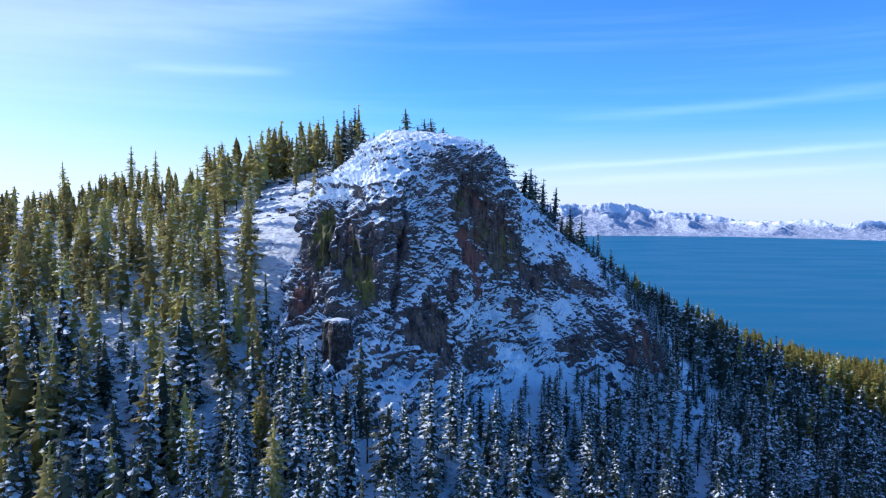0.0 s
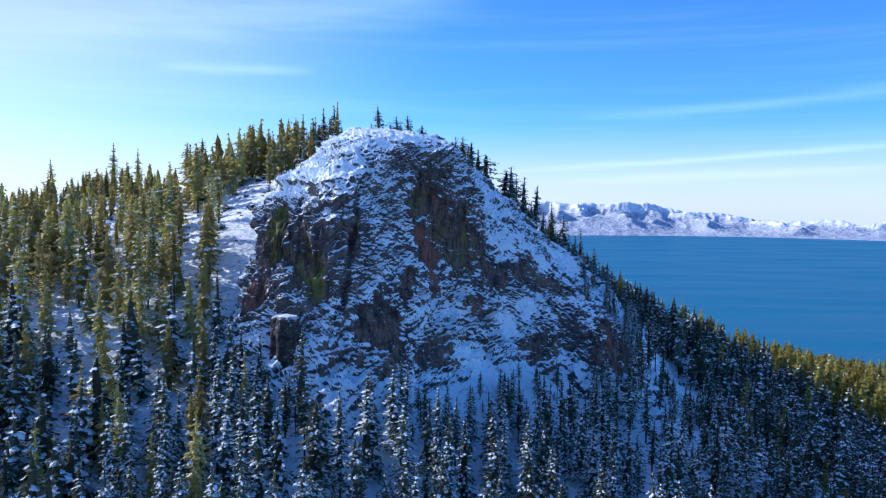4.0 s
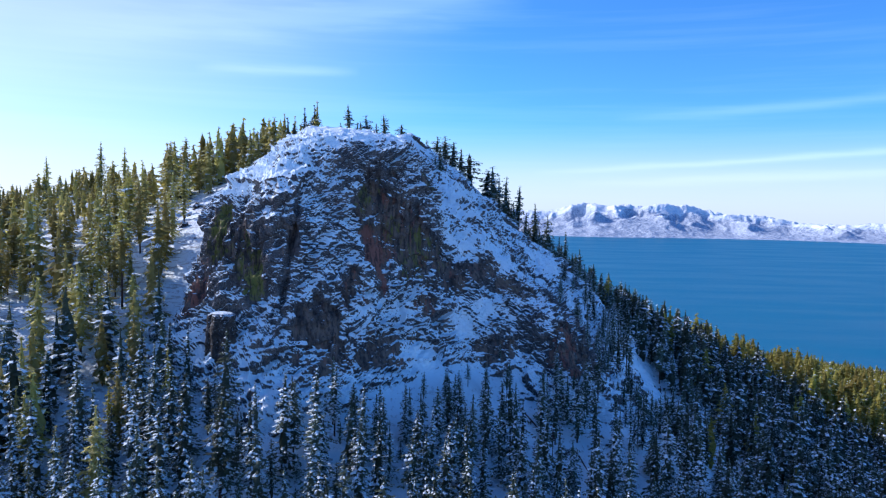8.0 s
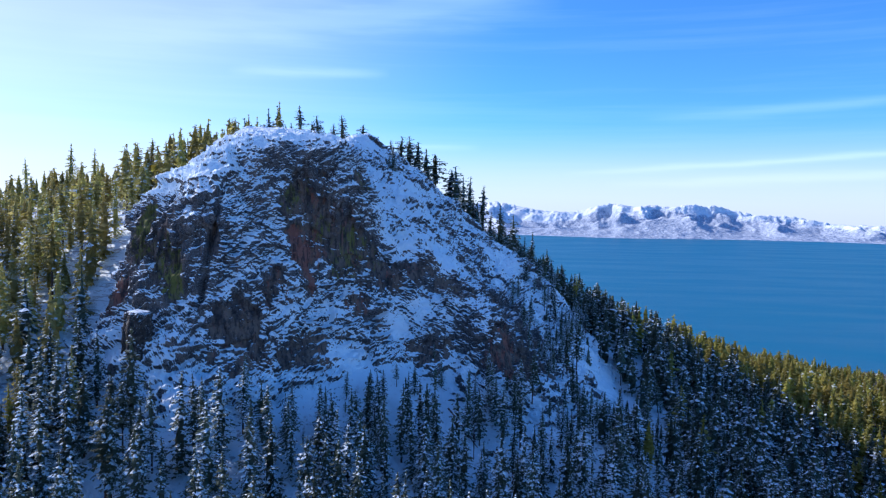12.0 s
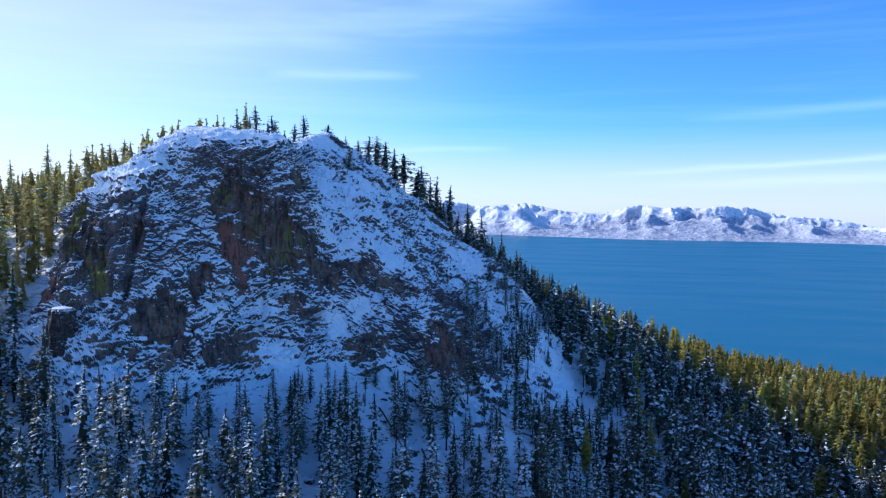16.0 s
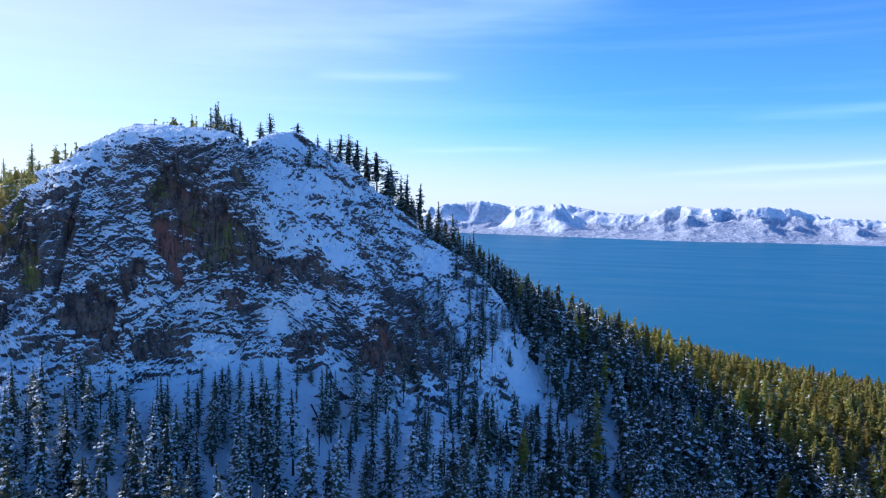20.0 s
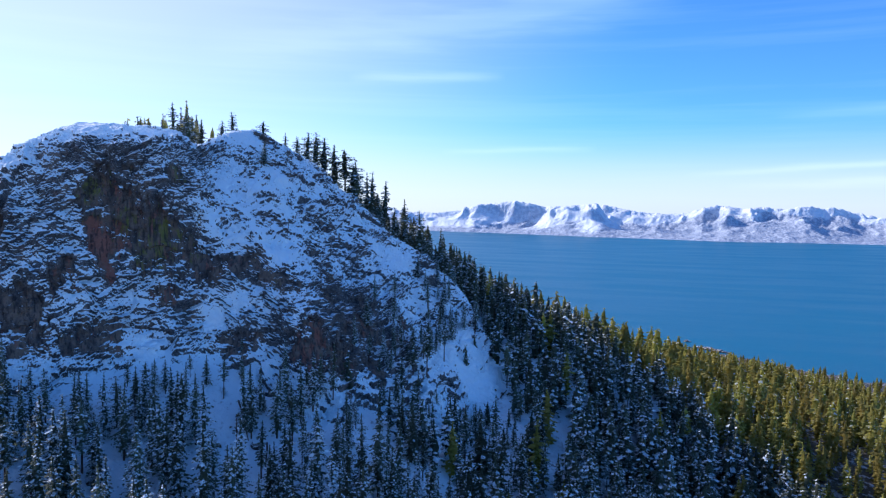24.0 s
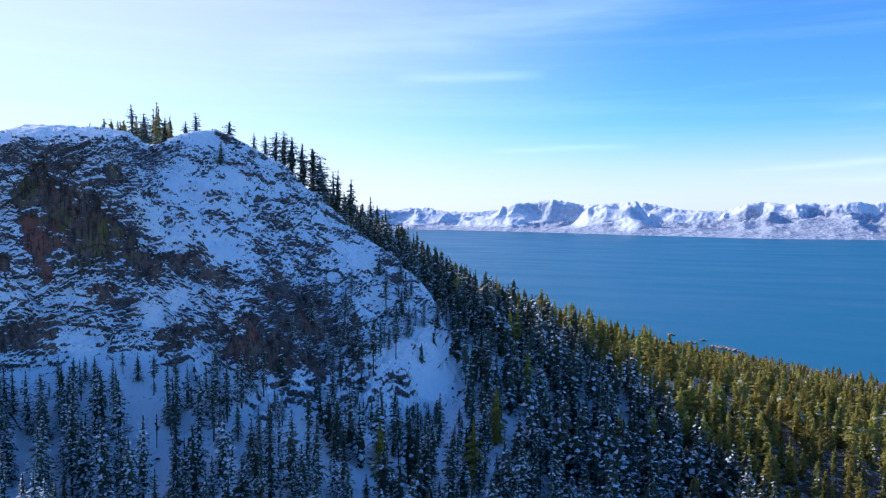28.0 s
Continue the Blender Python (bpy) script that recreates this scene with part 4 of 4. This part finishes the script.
# trees that stand out: kind, x, y, height of the top over the lake
for kind, x, y, top, *which in (
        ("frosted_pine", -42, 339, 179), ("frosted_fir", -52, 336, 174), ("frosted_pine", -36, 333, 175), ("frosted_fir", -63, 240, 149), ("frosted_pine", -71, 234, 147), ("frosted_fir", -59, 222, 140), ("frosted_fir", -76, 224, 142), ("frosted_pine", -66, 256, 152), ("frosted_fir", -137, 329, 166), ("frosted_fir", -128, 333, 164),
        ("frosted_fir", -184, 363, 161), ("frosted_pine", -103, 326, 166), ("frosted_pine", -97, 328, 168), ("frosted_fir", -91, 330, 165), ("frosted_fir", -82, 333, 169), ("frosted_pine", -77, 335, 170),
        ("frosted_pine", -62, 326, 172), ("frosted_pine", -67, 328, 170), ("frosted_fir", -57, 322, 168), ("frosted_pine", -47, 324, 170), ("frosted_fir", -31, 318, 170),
        ("dusted_fir", -13.8, 284.8, 177.0, 3), ("dusted_pine", -6.7, 283.8, 173.0, 0), ("dusted_pine", -9.2, 286, 170.5, 5), ("dusted_fir", -14.6, 304.5, 172.8, 0), ("dusted_fir", -16.1, 281, 169.9, 1), ("dusted_pine", -7.6, 309, 172.7, 1), ("dusted_pine", -4.7, 312.6, 176.7, 0), ("dusted_pine", -0.2, 329.6, 174.8, 4),
        ("dusted_fir", 20, 295, 162.6, 0), ("dusted_fir", 18, 298, 157, 1), ("dusted_fir", 4.2, 342.8, 170.8, 3), ("dusted_pine", 9.9, 343.2, 169.2, 3), ("dusted_pine", 14, 345, 171.0, 0), ("dusted_pine", 18, 346, 171.0, 5), ("dusted_pine", 21.5, 347, 168.7, 1), ("dusted_fir", 25, 350, 166.0, 0), ("dusted_pine", 29.2, 354, 164.0, 4), ("dusted_pine", 40.3, 341, 157.4, 0), ("dusted_pine", 37.5, 343, 156.0, 2), ("dusted_pine", -30.6, 286, 169.9, 1), ("dusted_fir", -33, 284, 164, 0),
        ("dusted_pine", 52, 346, 149.0), ("dusted_fir", 60, 350, 141), ("dusted_pine", 66, 354, 136), ("dusted_fir", 75, 358, 128), ("dusted_fir", 71, 352, 126),
        ("dusted_fir", 82, 361, 120), ("dusted_fir", 89, 364, 113), ("green_pine", 96, 366, 107), ("dusted_fir", 104, 370, 101), ("green_pine", 110, 373, 100.5),
        ("dusted_pine", 46, 345, 153.0), ("dusted_fir", 43, 347, 153.0),
        ("dusted_fir", 106, 268, 77.3), ("dusted_fir", 117, 281, 73), ("dusted_fir", 59.6, 223.7, 84), ("dusted_fir", 45, 236, 97), ("dusted_fir", 48, 231, 93), ("dusted_fir", 112, 274, 71),
        ("green_pine", -40, 158, 99), ("green_fir", -58, 160, 101), ("green_pine", -92, 150, 104), ("snowy_fir", -40, 148, 93)):
    plant(kind, x, y, max(5.0, top - support(x, y) + 0.25), *which)

# a belt of trees down the shoulder behind the flank
for k in range(34):
    s = k / 33
    plant("dusted_pine" if k % 3 else "dusted_fir", 46 + 68 * s + rng.normal(0, 2.5), 345 + 28 * s + rng.normal(0, 3.5), rng.uniform(11, 17) + 4 * s)

# ---- the forest: where trees may stand, and how thick ----

def on_rock(x, y):
    """Whether a place lies inside the rock's foot."""
    ring = [tuple(p[:2]) for p in guides[7]] + [(60, 352), (20, 345), (-28, 305)]
    inside = False
    for k in range(len(ring)):
        (x0, y0), (x1, y1) = ring[k], ring[k - 1]
        if (y0 > y) != (y1 > y) and x < (x1 - x0) * (y - y0) / (y1 - y0) + x0:
            inside = not inside
    return inside


def bare(x, y):
    """How open the ground is: snowfields and the sunny slope."""
    spots = ((104, 314, 11, 15, 1.0), (52, 221, 6, 14, 1.0), (63, 204, 6, 11, 1.0), (17, 203, 6, 9, 0.9), (85, 244, 5, 9, 1.0), (132, 304, 4, 6, 0.9), (142, 303, 4, 5, 0.9), (-63, 262, 20, 40, 0.95), (-71, 165, 11, 8, 0.85), (-14, 176, 8, 10, 0.8), (-35, 182, 4, 6, 0.9), (-50, 232, 14, 24, 0.95), (130, 300, 6, 9, 0.8))
    return max([k * math.exp(-(((x - a) / p) ** 2 + ((y - b) / q) ** 2) ** 2) for a, b, p, q, k in spots])


def summit(x, y):
    """Whether a place lies on the open crest, where only the lone trees stand."""
    return -36 < x < 38 and 255 < y < 362


def scatter(x0, x1, y0, y1, gap, chance):
    out = []
    for iy in range(int((y1 - y0) / gap)):
        for ix in range(int((x1 - x0) / gap)):
            x = x0 + (ix + rng.uniform(0.02, 0.98)) * gap
            y = y0 + (iy + rng.uniform(0.02, 0.98)) * gap
            if rng.rand() < chance * (1 - bare(x, y)) and not on_rock(x, y) and not summit(x, y):
                out.append((x, y))
    return out


near, far = [], []
# second patch: trees added left, mostly out of view, to shade the clearing
for x, y in scatter(-300, -48, 122, 350, 6.7, 0.82) + scatter(-170, -84, 130, 188, 6.0, 0.85) + scatter(-84, -48, 122, 152, 6.0, 0.8) + scatter(-48, 140, 122, 350, 5.3, 0.74) + scatter(140, 232, 190, 400, 5.3, 0.95) + scatter(-40, 140, 350, 400, 5.6, 0.9):
    behind = x < -0.62 * y - 12 or x > 0.62 * y + 95 or y > 385
    (far if behind else near).append((x, y))
# unseen trees on the left stay where their shadows reach the visible slope
far = [p for p in far if p[1] > 385 or p[0] > -0.62 * p[1] - 80 or p[1] < 230 or rng.rand() < 0.3]
far += scatter(232, 440, 200, 640, 6.8, 0.95) + scatter(-60, 232, 400, 820, 8.8, 0.95) + scatter(232, 460, 640, 780, 8.8, 0.95)
near.sort(key=lambda p: math.hypot(p[0] - 60, p[1] - 130))


def pick(x, y):
    """Kind and height of a tree by where it grows, with sunlit or shaded needle colours."""
    r = rng.rand()
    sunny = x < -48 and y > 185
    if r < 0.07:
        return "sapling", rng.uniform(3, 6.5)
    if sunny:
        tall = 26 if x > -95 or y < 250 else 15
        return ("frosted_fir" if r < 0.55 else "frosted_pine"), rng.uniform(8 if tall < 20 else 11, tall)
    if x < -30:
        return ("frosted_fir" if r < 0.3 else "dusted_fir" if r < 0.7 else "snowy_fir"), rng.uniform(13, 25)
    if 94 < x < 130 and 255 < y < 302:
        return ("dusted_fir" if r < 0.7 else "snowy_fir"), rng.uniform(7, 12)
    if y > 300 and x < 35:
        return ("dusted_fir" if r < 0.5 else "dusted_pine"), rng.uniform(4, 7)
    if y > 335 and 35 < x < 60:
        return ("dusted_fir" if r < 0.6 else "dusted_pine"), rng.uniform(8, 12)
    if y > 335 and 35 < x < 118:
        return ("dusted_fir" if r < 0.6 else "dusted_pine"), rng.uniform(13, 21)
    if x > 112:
        # needles painted shade-dark up to the edge of the rock's shadow
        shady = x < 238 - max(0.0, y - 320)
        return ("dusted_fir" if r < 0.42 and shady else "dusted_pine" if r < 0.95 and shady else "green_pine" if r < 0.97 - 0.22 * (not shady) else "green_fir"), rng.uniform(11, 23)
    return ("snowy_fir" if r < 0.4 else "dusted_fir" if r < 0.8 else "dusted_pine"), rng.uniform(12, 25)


for x, y in [(x, y) for x in range(70, 110, 5) for y in range(246, 350, 5)]:
    x, y = x + rng.uniform(-2.5, 2.5), y + rng.uniform(-2.5, 2.5)
    if rng.rand() < (0.85 if x > 74 + 0.22 * (y - 260) else 0.22) * (1 - bare(x, y)) and on_rock(x, y):
        plant("dusted_fir" if rng.rand() < 0.6 else "snowy_fir", x, y, rng.uniform(7, 14))
left = {"fir_tree": 290, "pine_tree": 260, "young_fir": 90}
rest = {}
for x, y in near:
    kind, h = pick(x, y)
    h = cap(x, y, h)
    name = kinds[kind][0].name.split(".")[0]
    if left[name] > 0:
        left[name] -= 1
        plant(kind, x, y, h)
    else:
        rest.setdefault(kind, []).append((x, y, h))
for x, y in far:
    if float(hill(x, y)[0]) > 1.5:
        low = min(1.0, 0.50 + float(hill(x, y)[0]) / 60)
        # shade-dark needle colour on this side, the sunlit green beyond
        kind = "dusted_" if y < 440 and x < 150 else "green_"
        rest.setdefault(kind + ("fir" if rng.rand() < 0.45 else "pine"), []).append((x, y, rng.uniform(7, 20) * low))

# ---- the farther forest, one body of stuff for each kind ----
THIN_FIR = [conifer_arrays(100 + k, 16, (3.0, 2.0, 3.3, 2.2)[k], 0.06, 14, 5, False, 0.04, 1.02, 3, 3, 0.38, k % 2 == 0) for k in range(4)]
THIN_PINE = [conifer_arrays(110 + k, 16, (2.9, 2.5, 3.1, 2.7)[k], (0.06, 0.22, 0.10, 0.28)[k], 11, 5, True, 0.05, 1.14, 3, 3, 0.42) for k in range(4)]
FAR_FIR = [conifer_arrays(120 + k, 16, 3.4, 0.04, 8, 4, False, 0.02, 1.75, 3, 2, 0.5, True) for k in range(4)]
FAR_PINE = [conifer_arrays(130 + k, 16, (3.3, 2.9, 3.6, 3.1)[k], 0.06, 7, 4, True, 0.03, 1.8, 3, 2, 0.52) for k in range(4)]


def woods(name, label, places, material, shapes, coarse):
    vs, fs, n = [], [], 0
    tvs, tfs, tn = [], [], 0
    tones = []
    for x, y, h in places:
        tv, tf, cv, cf = (shapes if math.hypot(x - 170, y - 40) < 370 else coarse)[rng.randint(4)]
        a, s = rng.uniform(0, 6.28), h / 16
        wide = rng.uniform(1.0, 1.35)
        turn = np.array([[wide * math.cos(a), wide * math.sin(a), 0], [-wide * math.sin(a), wide * math.cos(a), 0], [0, 0, 1]]) * s
        at = np.array([x, y, float(hill(x, y)[0]) - 0.3])
        vs.append(cv @ turn + at), fs.append(cf + n)
        tones.append(np.full(len(cv), rng.uniform(0, 1)))
        tvs.append(tv @ turn + at), tfs.append(tf + tn)
        n, tn = n + len(cv), tn + len(tv)
    ob = tagged(new(name), label, "forest", kind="stuff")
    for piece, v, f, m in (("crowns", vs, fs, material), ("trunks", tvs, tfs, BARK)):
        bulk = tagged(poly_mesh(piece, np.concatenate(v), np.concatenate(f), m), kind="stuff")
        bulk.parent = ob
        if piece == "crowns":
            bulk.data.attributes.new("tone", "FLOAT", "POINT").data.foreach_set("value", np.concatenate(tones).astype(np.float32))
    return ob


for kind, name, label, material, shapes in (
        ("green_fir", "fir_forest", "dense green fir forest running down to the lake", LIT_GREEN, THIN_FIR),
        ("green_pine", "pine_forest", "dense sunlit pine forest running down to the lake", LIT_GREEN, THIN_PINE),
        ("frosted_fir", "frosted_fir_forest", "olive fir wood with thin frost on the sunny slope", LIT_FROSTED, THIN_FIR),
        ("frosted_pine", "frosted_pine_forest", "olive pine wood with thin frost on the sunny slope", LIT_FROSTED, THIN_PINE),
        ("dusted_fir", "shaded_fir_forest", "fir wood in shade-dark colour, dusted with snow, on the shaded slope", SHADED_DUSTED, THIN_FIR),
        ("dusted_pine", "shaded_pine_forest", "pine wood in shade-dark colour, dusted with snow, on the shaded slope", SHADED_DUSTED, THIN_PINE),
        ("snowy_fir", "snowy_fir_forest", "fir wood laden with snow below the rock", SHADED_SNOWY, THIN_FIR),
        ("sapling", "young_growth", "scattered young firs between the trunks", SHADED_DUSTED, THIN_FIR)):
    if rest.get(kind):
        woods(name, label, rest[kind], material, shapes, FAR_PINE if shapes is THIN_PINE else FAR_FIR)


# ---- rocks, logs and shore ----
SHORE_ROCKS = ((173, 868, 3.6), (177, 869, 1.8), (195, 828, 3.4), (199, 827, 2.2), (206, 846, 3.0), (209, 845, 1.6), (216, 813, 2.6), (220, 810, 3.2), (224, 806, 4.2), (228, 804, 3.6), (231, 801, 3.0), (235, 798, 3.4), (239, 795, 2.4), (243, 791, 2.0))
def stone_mesh(name, seed, size, material, detail=3, rough=0.28):
    """A lumpy angular stone about its own centre."""
    bm = bmesh.new()
    bmesh.ops.create_icosphere(bm, subdivisions=detail, radius=1.0)
    v = np.array([p.co for p in bm.verts])
    f = np.array([[p.index for p in q.verts] for q in bm.faces])
    bm.free()
    v = v * (1 + rough * blocks(v * 1.7 + seed * 3.1, seed) * 0.6 + rough * fractal(v * 2.0 + seed, 3, seed))[:, None] * np.array(size)
    return poly_mesh(name, v, f, material, False)


# the free-standing column at the foot of the cliff
pv = np.linspace(0, 1, 46)[:, None]
pa = np.linspace(0, 2 * np.pi, 73)[None, :]
pr = (4.2 - 0.8 * pv) * np.where(pv > 0.94, np.clip(1 - ((pv - 0.94) / 0.06) ** 2.5, 0.0, 1) ** 0.6, 1.0) * np.ones_like(pa)
pp = np.stack([pr * np.cos(pa), 0.8 * pr * np.sin(pa), 26 * pv * np.ones_like(pa) - 14], -1)
rib = 0.5 * fractal(np.stack([np.cos(pa) * 3 + 0 * pv, np.sin(pa) * 3 + 0 * pv, pv * 2.0 + 0 * pa], -1), 4, 91) + 0.25 * blocks(pp / np.array([1.2, 1.2, 2.5]), 95)
rib = rib + 0.5 * np.abs(np.sin(4.5 * pa + 1.5 * pv)) * np.clip(8 * (0.9 - pv), 0, 1)
rib[:, -1] = rib[:, 0]
pp[..., :2] *= (1 + 0.3 * rib[..., None] * np.where(pv[..., None] < 0.97, 1, 0.3))
pillar = grid_mesh("rock_pillar", pp, PILLAR, smooth=False)
pillar.matrix_basis = pose(-26.6, 189.2, 99.5)
tagged(pillar, "dark fluted rock column capped with snow", "rock pillar")

# boulders on the slopes
for k in range(70):
    if k < 40:
        x, y = rng.uniform(-98, -46), rng.uniform(222, 318)
    else:
        x, y = rng.uniform(-45, 118), rng.uniform(168, 330)
        if on_rock(x, y):
            continue
    r = rng.uniform(0.5, 1.9)
    b = stone_mesh("boulder", 200 + k, (r, r * rng.uniform(0.7, 1.2), r * rng.uniform(0.45, 0.8)), PILLAR, 2)
    b.matrix_basis = pose(x, y, float(hill(x, y)[0]) + 0.1 * r, rng.uniform(-15, 15), rng.uniform(-15, 15), rng.uniform(0, 360))
    tagged(b, "dark angular boulder half buried in snow", "boulder", "boulders on the slope")

# shore rocks in the shallows
for x, y, r in SHORE_ROCKS:
    b = stone_mesh("shore_rock", int(x * 7 + y), (r, r * 0.8, r * 0.42), SHORE, 3)
    b.matrix_basis = pose(x, y, 0.25 * r, 0, 0, x * 37 % 360)
    tagged(b, "pale granite rock standing in the shallow water", "shore rock", "rocks along the shore")


def log(x0, y0, x1, y1, r):
    """A fallen trunk lying on the slope."""
    a = Vector((x0, y0, float(hill(x0, y0)[0]) + r * 0.7))
    b = Vector((x1, y1, float(hill(x1, y1)[0]) + r * 0.7))
    n, length = 9, (b - a).length
    ring = np.linspace(0, 2 * np.pi, 9)
    p = np.stack([np.stack([np.cos(ring) * r * (1 - 0.6 * s), np.sin(ring) * r * (1 - 0.6 * s), np.full(9, s * length)], -1) for s in np.linspace(0, 1, n)])
    p[..., :2] += 0.12 * np.sin(np.linspace(0, 5, n))[:, None, None]
    ob = grid_mesh("fallen_log", p, BARK)
    ob.matrix_basis = Matrix.Translation(a) @ (b - a).to_track_quat("Z", "Y").to_matrix().to_4x4()
    tagged(ob, "bare fallen tree trunk lying on the snow", "log", "fallen logs")
    for k in range(5):
        s = (k + 1.2) / 7
        stub = poly_mesh("branch_stub", np.array([[0.05, 0, 0], [-0.05, 0.04, 0], [-0.05, -0.04, 0], [0, 0, 0.9]]), np.array([[0, 1, 3], [1, 2, 3], [2, 0, 3], [0, 2, 1]]), BARK)
        stub.parent = ob
        stub.matrix_basis = pose(0, 0, s * length, 70, 0, k * 97)
    return ob


for ends in ((51, 224, 61, 213), (104, 329, 109, 333), (112, 316, 113, 323), (128, 300, 136, 303), (66, 214, 70, 206), (-60, 158, -54, 163), (20, 196, 27, 194), (92, 240, 99, 246)):
    log(*ends, 0.28)

# dead standing trunks
for x, y, h in ((8, 187, 9), (98, 330, 8), (60, 208, 10), (34, 200, 11), (-20, 170, 9)):
    tv, tf, cv, cf = conifer_arrays(int(300 + x), h, 0.7, 0.3, 12, 3, True, 0.5, 0.6)
    ob = tagged(new("dead_tree"), "leafless dead trunk with a few broken twigs", "dead tree", "dead trees")
    poly_mesh("trunk", tv, tf, BARK, True).parent = ob
    tagged(poly_mesh("twigs", cv, cf, BARK), kind="stuff").parent = ob
    ob.matrix_basis = pose(x, y, support(x, y) - 0.2)


# low shrubs on the open snow
TWIG = foliage_material("shrub_twigs", (0.045, 0.036, 0.024), (0.11, 0.085, 0.05), 0.25)


def shrub_mesh(seed):
    r = np.random.RandomState(seed)
    v, f = [], []
    for k in range(70):
        a, b = r.uniform(0, 6.28), r.uniform(0.15, 1.35)
        d = np.array([math.cos(a) * math.cos(b), math.sin(a) * math.cos(b), math.sin(b)]) * r.uniform(0.5, 1.0)
        c = d * r.uniform(0.3, 0.7)
        side = np.cross(d, r.normal(size=3)) * 0.16
        v += [c, d + side, d - side + r.uniform(-0.1, 0.1, 3)]
        f.append((3 * k, 3 * k + 1, 3 * k + 2))
    return poly_mesh("shrub", np.array(v), np.array(f), TWIG)


shrubs = [tagged(shrub_mesh(400 + k), "low leafless shrub poking out of the snow", "shrub", "shrubs on the snowfields") for k in range(3)]
spots = [(rng.normal(108, 8), rng.normal(320, 9)) for k in range(26)] + [(rng.normal(57, 3), rng.normal(214, 8)) for k in range(14)]
spots += [(rng.normal(-70, 14), rng.normal(270, 24)) for k in range(34)] + [(rng.normal(-70, 9), rng.normal(163, 6)) for k in range(12)] + [(rng.normal(78, 5), rng.normal(225, 6)) for k in range(10)]
for k, (x, y) in enumerate(spots):
    size = rng.uniform(0.5, 1.3)
    m = pose(x, y, float(hill(x, y)[0]) - 0.1, 0, 0, rng.uniform(0, 360)) @ Matrix.Diagonal((size, size, size * 0.8, 1))
    if k < 3:
        shrubs[k].matrix_basis = m
    else:
        p = shrubs[k % 3]
        copy_thing(p, m @ Matrix.Diagonal((1 / p.scale[0], 1 / p.scale[1], 1 / p.scale[2], 1)))
